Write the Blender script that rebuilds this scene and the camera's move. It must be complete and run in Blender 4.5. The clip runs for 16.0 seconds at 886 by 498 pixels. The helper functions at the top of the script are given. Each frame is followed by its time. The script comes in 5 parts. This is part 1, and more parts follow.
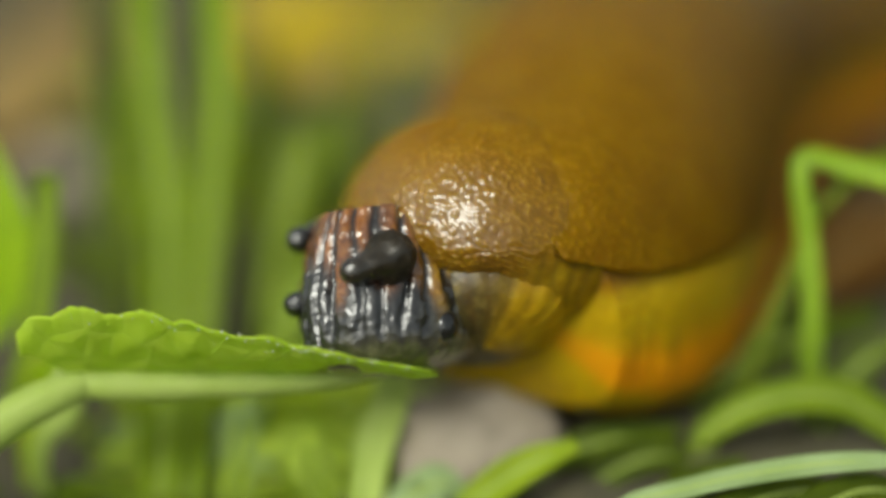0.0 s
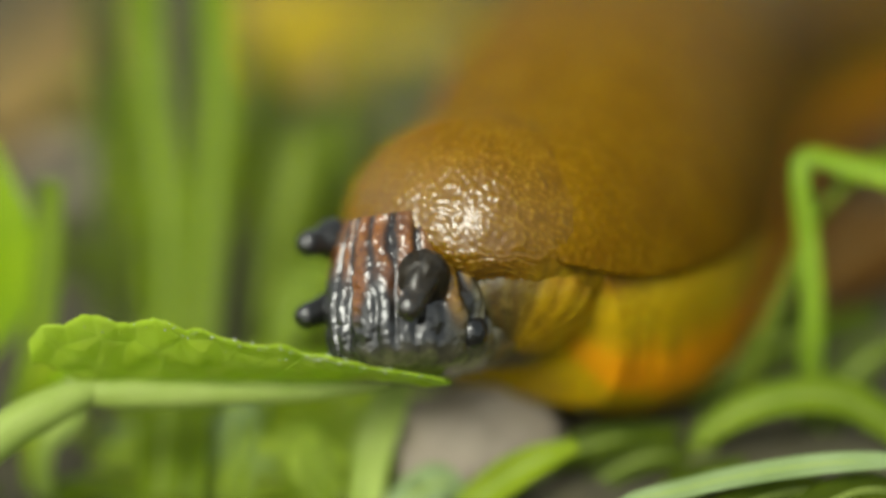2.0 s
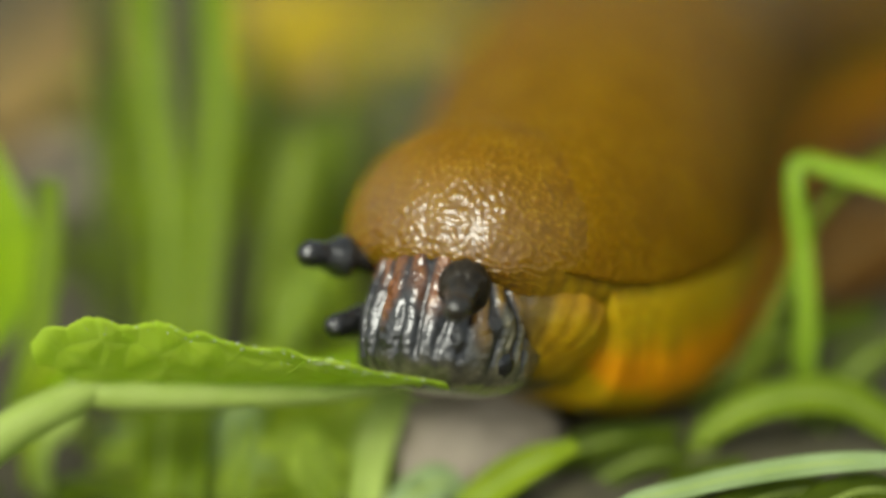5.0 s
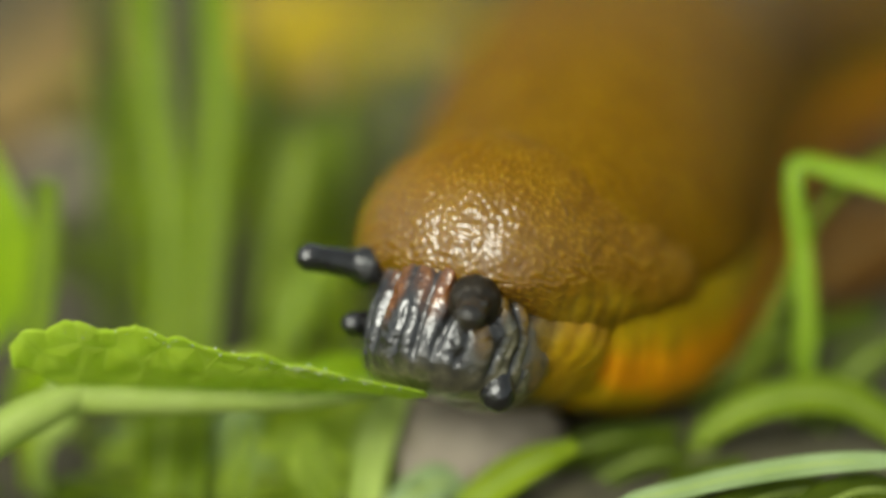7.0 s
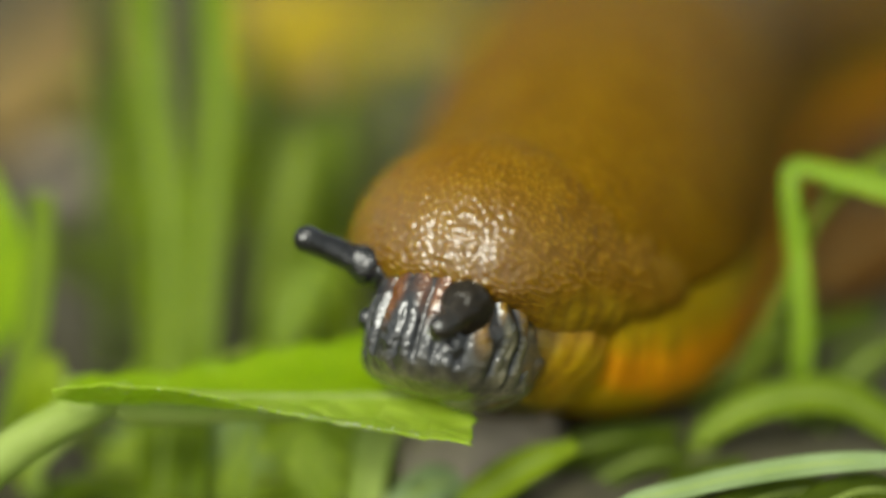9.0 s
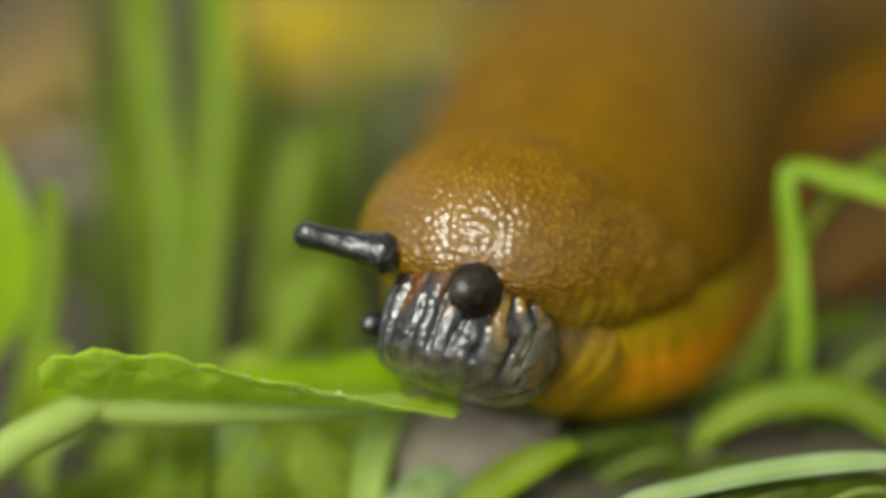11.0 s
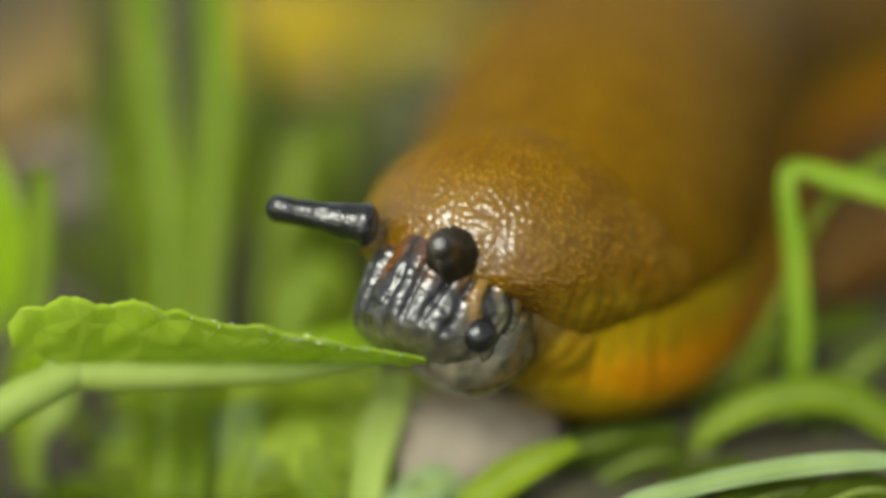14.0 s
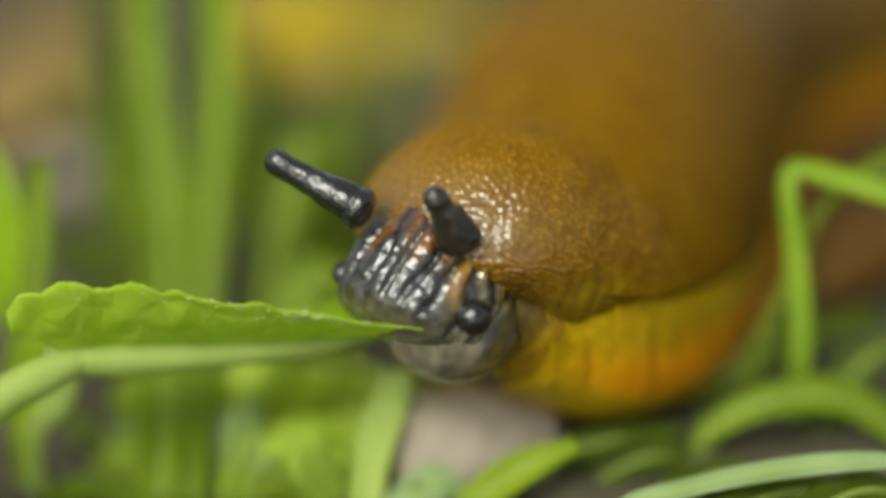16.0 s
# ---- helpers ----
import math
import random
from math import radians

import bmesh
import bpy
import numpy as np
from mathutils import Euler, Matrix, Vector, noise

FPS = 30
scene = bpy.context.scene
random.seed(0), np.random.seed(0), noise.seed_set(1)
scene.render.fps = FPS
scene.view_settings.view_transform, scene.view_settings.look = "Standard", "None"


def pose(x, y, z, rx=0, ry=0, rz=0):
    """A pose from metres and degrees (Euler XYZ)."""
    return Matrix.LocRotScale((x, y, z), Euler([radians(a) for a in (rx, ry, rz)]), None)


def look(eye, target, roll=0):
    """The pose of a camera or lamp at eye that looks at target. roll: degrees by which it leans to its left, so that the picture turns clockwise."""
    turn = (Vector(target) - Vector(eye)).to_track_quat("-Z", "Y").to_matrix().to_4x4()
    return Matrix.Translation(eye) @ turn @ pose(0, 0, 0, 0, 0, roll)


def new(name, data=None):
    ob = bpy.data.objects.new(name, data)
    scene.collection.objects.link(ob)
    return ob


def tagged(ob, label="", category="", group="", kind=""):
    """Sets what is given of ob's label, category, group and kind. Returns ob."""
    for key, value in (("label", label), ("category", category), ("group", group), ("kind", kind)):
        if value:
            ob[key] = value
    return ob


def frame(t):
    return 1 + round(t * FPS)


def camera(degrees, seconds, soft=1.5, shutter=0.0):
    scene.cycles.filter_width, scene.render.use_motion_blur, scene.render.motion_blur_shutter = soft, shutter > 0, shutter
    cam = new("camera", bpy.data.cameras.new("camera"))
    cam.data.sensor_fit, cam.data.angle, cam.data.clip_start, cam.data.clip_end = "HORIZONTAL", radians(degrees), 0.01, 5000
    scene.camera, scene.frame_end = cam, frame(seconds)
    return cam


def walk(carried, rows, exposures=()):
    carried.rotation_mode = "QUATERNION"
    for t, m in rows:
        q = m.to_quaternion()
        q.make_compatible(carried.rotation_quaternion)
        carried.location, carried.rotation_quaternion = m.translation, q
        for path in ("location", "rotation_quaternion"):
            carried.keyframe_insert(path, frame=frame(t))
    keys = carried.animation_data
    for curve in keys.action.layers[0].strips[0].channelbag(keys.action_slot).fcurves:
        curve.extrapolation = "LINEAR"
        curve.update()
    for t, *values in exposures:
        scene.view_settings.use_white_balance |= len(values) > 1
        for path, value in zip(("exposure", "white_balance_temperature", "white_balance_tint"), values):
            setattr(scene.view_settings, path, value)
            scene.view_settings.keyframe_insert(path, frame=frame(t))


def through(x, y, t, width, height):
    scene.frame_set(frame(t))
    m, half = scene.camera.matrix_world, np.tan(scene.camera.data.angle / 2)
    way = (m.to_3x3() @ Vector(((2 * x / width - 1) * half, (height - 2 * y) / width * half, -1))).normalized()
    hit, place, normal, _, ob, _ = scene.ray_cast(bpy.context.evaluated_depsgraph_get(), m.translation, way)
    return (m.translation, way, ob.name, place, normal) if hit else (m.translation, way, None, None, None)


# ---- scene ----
# Lengths below are written in millimetres and turned into metres by V().
MM = 0.001


def V(p):
    return Vector(p) * MM


# ---- camera: a macro lens on a tripod, looking 25 degrees down ----
cam = camera(20, 16.0, soft=3.4)
cam.data.dof.use_dof = True
cam.data.dof.focus_distance = 0.1364
cam.data.dof.aperture_fstop = 5.4
cam.data.dof.aperture_blades = 0
EYE = V((0.0, -123.3, 74.5))
AIM = V((0.0, 0.0, 17.0))
walk(cam, [(0.0, look(EYE, AIM)), (16.0, look(EYE, AIM))], [(0.0, 0.25, 6750, -1), (16.0, 0.25, 6750, -1)])

# ---- light: bright overcast sky, a wide soft sun high behind the camera ----
SUN_ELEVATION, SUN_AZIMUTH = 47.0, 216.0
world = bpy.data.worlds.new("sky")
scene.world = world
world.use_nodes = True
sky = world.node_tree.nodes.new("ShaderNodeTexSky")
sky.sky_type = "NISHITA"
sky.sun_disc = False
sky.sun_elevation = radians(SUN_ELEVATION)
sky.sun_rotation = radians(SUN_AZIMUTH)
sky.air_density, sky.dust_density, sky.ozone_density = 1.0, 4.0, 0.6
background = world.node_tree.nodes["Background"]
cloud = world.node_tree.nodes.new("ShaderNodeHueSaturation")  # thin cloud takes most of the blue out
cloud.inputs["Saturation"].default_value = 0.35
world.node_tree.links.new(sky.outputs[0], cloud.inputs["Color"])
world.node_tree.links.new(cloud.outputs[0], background.inputs[0])
background.inputs[1].default_value = 0.15
sun_data = bpy.data.lights.new("sun", "SUN")
sun_data.energy, sun_data.angle, sun_data.color = 1.8, radians(28), (1.0, 0.98, 0.96)
sun = new("sun", sun_data)
az, el = radians(SUN_AZIMUTH), radians(SUN_ELEVATION)
sun.matrix_basis = look(Vector((math.sin(az) * math.cos(el), math.cos(az) * math.cos(el), math.sin(el))), (0, 0, 0))


# ---- materials ----
class Nodes:
    """Shorthand for building one node material."""

    def __init__(self, name):
        self.material = bpy.data.materials.new(name)
        self.material.use_nodes = True
        self.tree = self.material.node_tree
        self.tree.nodes.clear()
        self.out = self.add("ShaderNodeOutputMaterial")
        self.coords = self.add("ShaderNodeTexCoord").outputs["Object"]

    def add(self, kind):
        return self.tree.nodes.new(kind)

    def put(self, socket, value):
        if isinstance(value, bpy.types.NodeSocket):
            self.tree.links.new(value, socket)
        elif isinstance(value, tuple) and len(value) == 3 and socket.type == "RGBA":
            socket.default_value = (*value, 1)
        else:
            socket.default_value = value

    def noise(self, size_mm, detail=3, rough=0.55, stretch=None, distort=0.0):
        node = self.add("ShaderNodeTexNoise")
        self.put(node.inputs["Vector"], self.scaled(stretch) if stretch else self.coords)
        self.put(node.inputs["Scale"], 1.0 / (size_mm * MM))
        self.put(node.inputs["Detail"], detail)
        self.put(node.inputs["Roughness"], rough)
        self.put(node.inputs["Distortion"], distort)
        return node.outputs["Fac"]

    def scaled(self, stretch):
        node = self.add("ShaderNodeMapping")
        self.put(node.inputs["Vector"], self.coords)
        self.put(node.inputs["Scale"], stretch)
        return node.outputs[0]

    def cells(self, size_mm, feature="F1", output="Distance", stretch=None):
        node = self.add("ShaderNodeTexVoronoi")
        node.feature = feature
        self.put(node.inputs["Vector"], self.scaled(stretch) if stretch else self.coords)
        self.put(node.inputs["Scale"], 1.0 / (size_mm * MM))
        return node.outputs[output]

    def mark(self, name):
        node = self.add("ShaderNodeAttribute")
        node.attribute_name = name
        return node.outputs["Fac"]

    def ramp(self, value, *stops):
        node = self.add("ShaderNodeValToRGB")
        ramp = node.color_ramp
        while len(ramp.elements) < len(stops):
            ramp.elements.new(0.5)
        for element, (place, colour) in zip(ramp.elements, stops):
            element.position = place
            element.color = (*colour, 1) if isinstance(colour, tuple) else (colour, colour, colour, 1)
        self.put(node.inputs[0], value)
        return node.outputs[0]

    def mix(self, factor, a, b, blend="MIX"):
        node = self.add("ShaderNodeMix")
        node.data_type, node.blend_type = "RGBA", blend
        self.put(node.inputs[0], factor)
        self.put(node.inputs[6], a)
        self.put(node.inputs[7], b)
        return node.outputs[2]

    def maths(self, operation, a, b=0.0):
        node = self.add("ShaderNodeMath")
        node.operation = operation
        self.put(node.inputs[0], a)
        self.put(node.inputs[1], b)
        return node.outputs[0]

    def bump(self, height, depth_mm, strength=1.0, normal=None):
        node = self.add("ShaderNodeBump")
        self.put(node.inputs["Height"], height)
        self.put(node.inputs["Distance"], depth_mm * MM)
        self.put(node.inputs["Strength"], strength)
        if normal:
            self.put(node.inputs["Normal"], normal)
        return node.outputs[0]

    def finish(self, colour, rough, normal=None, coat=0.0, coat_rough=0.1, subsurface=0.0, through=0.0, through_colour=None, specular=0.5):
        shader = self.add("ShaderNodeBsdfPrincipled")
        self.put(shader.inputs["Base Color"], colour)
        self.put(shader.inputs["Roughness"], rough)
        self.put(shader.inputs["Specular IOR Level"], specular)
        if normal:
            self.put(shader.inputs["Normal"], normal)
            self.put(shader.inputs["Coat Normal"], normal)
        self.put(shader.inputs["Coat Weight"], coat)
        self.put(shader.inputs["Coat Roughness"], coat_rough)
        self.put(shader.inputs["Coat IOR"], 1.6)
        if subsurface:
            self.put(shader.inputs["Subsurface Weight"], subsurface)
            self.put(shader.inputs["Subsurface Radius"], (1.0, 0.45, 0.15))
            self.put(shader.inputs["Subsurface Scale"], 0.0012)
        last = shader.outputs[0]
        if through:
            glow = self.add("ShaderNodeBsdfTranslucent")
            self.put(glow.inputs[0], through_colour or colour)
            if normal:
                self.put(glow.inputs["Normal"], normal)
            both = self.add("ShaderNodeMixShader")
            self.put(both.inputs[0], through)
            self.put(both.inputs[1], last)
            self.put(both.inputs[2], glow.outputs[0])
            last = both.outputs[0]
        self.put(self.out.inputs["Surface"], last)
        return self.material


def skin_material(name, dark, mid, light, cell_mm, relief, stretch=None, rough=0.34, coat=0.5, dorsal=None, specular=0.12):
    """Wet slug skin: packed tubercles in relief, mottled pigment."""
    n = Nodes(name)
    cells = n.cells(cell_mm, "F1", stretch=stretch)
    blotch = n.noise(3.2, 4)
    grain = n.noise(0.35, 3)
    base = n.ramp(blotch, (0.3, dark), (0.52, mid), (0.75, light))
    base = n.mix(n.ramp(cells, (0.2, 0.0), (0.65, 0.7)), base, dark)
    base = n.mix(n.maths("MULTIPLY", grain, 0.35), base, light)
    if dorsal:
        base = n.mix(n.mark("dorsal"), base, dorsal)
        base = n.mix(n.mark("band"), base, n.ramp(n.noise(1.4, 3), (0.3, (0.52, 0.190, 0.003)), (0.7, (0.64, 0.260, 0.005))))
        base = n.mix(n.maths("MULTIPLY", n.mark("notch"), 0.75), base, (0.13, 0.05, 0.006))
    bumps = n.bump(n.ramp(cells, (0.0, 1.0), (0.3, 0.75), (0.7, 0.0)), relief)
    bumps = n.bump(n.noise(1.6, 3), relief * 0.7, 0.7, bumps)
    return n.finish(base, rough, bumps, coat=coat, coat_rough=0.17, subsurface=0.25, specular=specular)


def mantle_material():
    """Wet mantle front: golden tubercles on brown skin, a film of slime towards the rim, mustard pleats under its near side."""
    n = Nodes("mantle_skin")
    nub, blotch, grain = n.mark("nub"), n.noise(3.2, 4), n.noise(0.3, 3)
    gap = n.ramp(blotch, (0.3, (0.105, 0.046, 0.0008)), (0.7, (0.160, 0.077, 0.001)))
    top = n.ramp(blotch, (0.3, (0.160, 0.077, 0.0020)), (0.7, (0.245, 0.137, 0.006)))
    base = n.mix(nub, gap, top)
    base = n.mix(n.maths("MULTIPLY", grain, 0.3), base, (0.19, 0.092, 0.003))
    mustard = n.ramp(n.noise(1.2, 4), (0.3, (0.15, 0.080, 0.003)), (0.5, (0.22, 0.130, 0.003)), (0.75, (0.30, 0.190, 0.006)))
    base = n.mix(n.mark("rim"), base, mustard)
    base = n.mix(n.maths("MULTIPLY", n.mark("pleat"), 0.35), base, (0.060, 0.038, 0.008))
    bumps = n.bump(grain, 0.02, 0.5)
    return n.finish(base, 0.5, bumps, coat=n.mark("wet"), coat_rough=0.21, subsurface=0.25, specular=0.08)


MANTLE = mantle_material()
SHOULDER = skin_material("shoulder_skin", (0.1044, 0.0468, 0.0008), (0.1584, 0.0792, 0.001), (0.2160, 0.1188, 0.002), 0.45, 0.06, rough=0.5, coat=0.04, specular=0.05)
TRUNK = skin_material("trunk_skin", (0.0720, 0.0324, 0.0004), (0.1215, 0.0612, 0.0004), (0.1890, 0.1035, 0.0010), 1.5, 0.30, rough=0.5, coat=0.35, specular=0.05)
SKIRT = skin_material("flank_skin", (0.27, 0.165, 0.002), (0.38, 0.245, 0.003), (0.47, 0.32, 0.008), 0.8, 0.05, rough=0.45, coat=0.15, dorsal=(0.19, 0.088, 0.001))


def fringe_material():
    """Foot fringe: mustard above, an orange band, tan towards the sole, fine dark pleats."""
    n = Nodes("foot_fringe_skin")
    lines, rise = n.mark("notch"), n.mark("rise")
    rise = n.maths("ADD", rise, n.maths("MULTIPLY", n.maths("SUBTRACT", n.noise(1.6, 3), 0.5), 0.35))
    base = n.ramp(rise, (0.08, (0.34, 0.18, 0.010)), (0.35, (0.50, 0.22, 0.006)), (0.55, (0.56, 0.180, 0.003)), (0.80, (0.54, 0.18, 0.003)), (1.0, (0.42, 0.23, 0.004)))
    base = n.mix(n.ramp(lines, (0.3, 0.0), (0.9, 0.9)), base, (0.12, 0.05, 0.008))
    return n.finish(base, 0.45, n.bump(n.noise(0.5, 3), 0.12, 0.6), coat=0.15, coat_rough=0.2, subsurface=0.25, specular=0.2)


FRINGE = fringe_material()


def head_material():
    """Black wet head skin: rust-brown ridges between black furrows towards the mantle, olive grey cheek."""
    n = Nodes("head_skin")
    furrow, collar, cheek = n.mark("furrow"), n.mark("collar"), n.mark("cheek")
    black = n.ramp(n.noise(0.8, 4), (0.3, (0.006, 0.006, 0.007)), (0.75, (0.026, 0.025, 0.023)))
    rust = n.ramp(n.noise(0.6, 3), (0.3, (0.08, 0.022, 0.003)), (0.5, (0.19, 0.060, 0.006)), (0.75, (0.30, 0.115, 0.012)))
    grey = n.ramp(n.noise(0.7, 4), (0.3, (0.055, 0.050, 0.027)), (0.55, (0.15, 0.135, 0.075)), (0.75, (0.30, 0.265, 0.16)))
    mustard = n.ramp(n.noise(0.5, 3), (0.3, (0.17, 0.082, 0.006)), (0.7, (0.36, 0.205, 0.014)))
    rust = n.mix(n.mark("flank"), rust, mustard)
    base = n.mix(cheek, black, grey)
    base = n.mix(collar, base, rust)
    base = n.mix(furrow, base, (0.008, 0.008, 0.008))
    bumps = n.bump(n.cells(0.3, "SMOOTH_F1"), 0.025, 0.5)
    bumps = n.bump(n.noise(0.7, 3), 0.13, 0.8, bumps)
    return n.finish(base, 0.35, bumps, coat=1.0, coat_rough=0.05, specular=0.2)


HEAD = head_material()


def lobe_material():
    """Thin grey lip skin with dark clouds in it."""
    n = Nodes("lip_skin")
    base = n.ramp(n.noise(1.6, 4), (0.3, (0.040, 0.035, 0.022)), (0.5, (0.12, 0.108, 0.070)), (0.75, (0.24, 0.215, 0.15)))
    base = n.mix(n.mark("rim"), base, n.ramp(n.noise(0.8, 3), (0.3, (0.030, 0.021, 0.006)), (0.7, (0.13, 0.085, 0.014))))
    bumps = n.bump(n.noise(0.8, 3), 0.12, 0.8)
    return n.finish(base, 0.4, bumps, coat=0.45, coat_rough=0.1, subsurface=0.3)


LOBE = lobe_material()


def neck_material():
    """Neck skin: dark olive beside the head, mustard towards the flank, dark in the pleats."""
    n = Nodes("neck_skin")
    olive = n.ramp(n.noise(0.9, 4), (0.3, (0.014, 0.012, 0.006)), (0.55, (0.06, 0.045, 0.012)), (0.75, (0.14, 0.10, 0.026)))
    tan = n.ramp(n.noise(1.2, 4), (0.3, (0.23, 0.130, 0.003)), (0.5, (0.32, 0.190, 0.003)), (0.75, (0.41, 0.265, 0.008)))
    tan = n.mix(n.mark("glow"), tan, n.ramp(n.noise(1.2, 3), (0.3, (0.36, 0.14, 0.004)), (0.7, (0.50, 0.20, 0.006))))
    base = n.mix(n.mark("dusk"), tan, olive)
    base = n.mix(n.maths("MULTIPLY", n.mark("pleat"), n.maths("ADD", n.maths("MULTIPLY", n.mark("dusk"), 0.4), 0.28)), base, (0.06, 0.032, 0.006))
    return n.finish(base, 0.4, n.bump(n.noise(0.6, 4), 0.15, 0.8), coat=0.2, coat_rough=0.15, subsurface=0.2, specular=0.15)


NECK = neck_material()


def tentacle_material():
    n = Nodes("tentacle_skin")
    base = n.ramp(n.noise(0.45, 4), (0.3, (0.004, 0.004, 0.004)), (0.8, (0.016, 0.015, 0.014)))
    bumps = n.bump(n.cells(0.22, "SMOOTH_F1"), 0.03, 0.7)
    bumps = n.bump(n.noise(0.55, 3), 0.15, 0.8, bumps)
    return n.finish(base, 0.4, bumps, coat=1.0, coat_rough=0.08, specular=0.06)


TENTACLE = tentacle_material()


def collar_material():
    n = Nodes("tentacle_collar")
    gloss = n.mark("gloss")
    base = n.ramp(n.noise(0.6, 4), (0.3, (0.007, 0.006, 0.004)), (0.8, (0.032, 0.024, 0.014)))
    bumps = n.bump(n.cells(0.2, "SMOOTH_F1"), 0.03, 0.6)
    return n.finish(base, n.ramp(gloss, (0.0, 0.5), (1.0, 0.2)), bumps, coat=n.maths("ADD", n.maths("MULTIPLY", gloss, 0.88), 0.10), coat_rough=0.06, specular=0.08)


COLLAR = collar_material()


def plant_material(name, dark, light, glow, vein=0.0, through=0.45, rough=0.48, fibre=(1, 1, 1)):
    """Thin green tissue that lets light through."""
    n = Nodes(name)
    base = n.ramp(n.noise(2.5, 4), (0.3, dark), (0.7, light))
    fine = n.noise(0.35, 4, stretch=fibre)
    base = n.mix(n.maths("MULTIPLY", fine, 0.5), base, light)
    bumps = n.bump(fine, 0.06, 0.7)
    if vein:
        net = n.cells(2.4, "DISTANCE_TO_EDGE")
        base = n.mix(n.ramp(net, (0.015, vein), (0.07, 0.0)), base, (0.42, 0.5, 0.16))
        bumps = n.bump(net, 0.5, 0.8, bumps)
    return n.finish(base, rough, bumps, through=through, through_colour=glow, specular=0.22)


UNDERSIDE = plant_material("leaf_underside", (0.34, 0.47, 0.018), (0.50, 0.62, 0.085), (0.66, 0.88, 0.022), vein=0.12, through=0.5, rough=0.4)
FAR_LEAF = plant_material("leaf_upper_side", (0.20, 0.33, 0.003), (0.32, 0.46, 0.010), (0.52, 0.72, 0.003), through=0.5, rough=0.36)
RIB = plant_material("leaf_rib", (0.30, 0.40, 0.065), (0.42, 0.52, 0.14), (0.44, 0.58, 0.10), through=0.35)
GRASS = plant_material("grass_fresh", (0.22, 0.31, 0.006), (0.34, 0.45, 0.018), (0.44, 0.58, 0.008), fibre=(4, 4, 0.4))
GRASS_FRESH = plant_material("grass_green", (0.18, 0.31, 0.006), (0.29, 0.44, 0.03), (0.37, 0.58, 0.012), through=0.35, rough=0.32, fibre=(4, 4, 0.4))
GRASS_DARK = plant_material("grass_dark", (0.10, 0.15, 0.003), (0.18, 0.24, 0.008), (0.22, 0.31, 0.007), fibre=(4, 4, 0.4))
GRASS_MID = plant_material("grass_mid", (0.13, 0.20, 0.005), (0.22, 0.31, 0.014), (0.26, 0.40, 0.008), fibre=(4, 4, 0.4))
# grass green with shade put into its colour, for gaps and low blades
GRASS_SHADED = plant_material("grass_shaded", (0.05, 0.08, 0.002), (0.10, 0.14, 0.005), (0.13, 0.20, 0.005), fibre=(4, 4, 0.4))
GRASS_PALE = plant_material("grass_pale", (0.20, 0.29, 0.09), (0.32, 0.42, 0.19), (0.28, 0.40, 0.12), through=0.3, fibre=(4, 4, 0.4))
# brightened grass copy: light put into the colour of blades the leaf shades
GRASS_LIT = plant_material("grass_lit", (0.36, 0.47, 0.03), (0.52, 0.64, 0.09), (0.62, 0.80, 0.05), through=0.4, fibre=(4, 4, 0.4))
GRASS_SOFT = plant_material("grass_soft", (0.32, 0.42, 0.07), (0.46, 0.57, 0.15), (0.48, 0.64, 0.11), through=0.35, fibre=(4, 4, 0.4))
YELLOW = plant_material("leaf_yellowed", (0.40, 0.29, 0.004), (0.60, 0.44, 0.007), (0.52, 0.38, 0.004), vein=0.2, through=0.3)
RUST = plant_material("leaf_rust", (0.06, 0.026, 0.002), (0.12, 0.052, 0.003), (0.26, 0.11, 0.006), through=0.15, rough=0.85)
STRAW = plant_material("leaf_dead", (0.16, 0.10, 0.03), (0.32, 0.22, 0.07), (0.3, 0.18, 0.04), through=0.15, rough=0.7)


def speck_material():
    n = Nodes("pale_crumb")
    return n.finish(n.ramp(n.noise(0.3, 2), (0.3, (0.45, 0.47, 0.36)), (0.7, (0.75, 0.76, 0.68))), 0.3)


SPECK = speck_material()


def soil_material():
    n = Nodes("damp_soil")
    broad = n.ramp(n.noise(18, 5), (0.3, (0.022, 0.020, 0.008)), (0.5, (0.052, 0.046, 0.021)), (0.72, (0.105, 0.092, 0.046)))
    fine = n.ramp(n.noise(2.2, 6, 0.7), (0.25, (0.024, 0.021, 0.010)), (0.75, (0.135, 0.117, 0.064)))
    base = n.mix(0.45, broad, fine)
    bumps = n.bump(n.noise(3.0, 6, 0.65), 1.2)
    return n.finish(base, 0.75, bumps)


SOIL = soil_material()


def pebble_material():
    n = Nodes("grey_stone")
    base = n.ramp(n.noise(4, 5), (0.3, (0.24, 0.198, 0.146)), (0.7, (0.39, 0.328, 0.248)))
    return n.finish(base, 0.65, n.bump(n.noise(0.8, 5), 0.2))


PEBBLE = pebble_material()


# ---- mesh helpers ----
def mesh_from(name, verts, faces, material, smooth=True, marks=None):
    me = bpy.data.meshes.new(name)
    me.from_pydata([tuple(v) for v in verts], [], faces)
    me.materials.append(material)
    for key, values in (marks or {}).items():
        me.attributes.new(key, "FLOAT", "POINT").data.foreach_set("value", values)
    bm = bmesh.new()
    bm.from_mesh(me)
    bmesh.ops.recalc_face_normals(bm, faces=bm.faces)
    bm.to_mesh(me)
    bm.free()
    if smooth:
        me.polygons.foreach_set("use_smooth", [True] * len(me.polygons))
    return me


def part(name, me, parent, label=""):
    """One mesh object under a thing (its poses stay in world space) or under a part (in the part's space)."""
    ob = new(name, me)
    ob.parent = parent
    if parent.data is None:
        ob.matrix_parent_inverse = parent.matrix_basis.inverted()
    return tagged(ob, label)


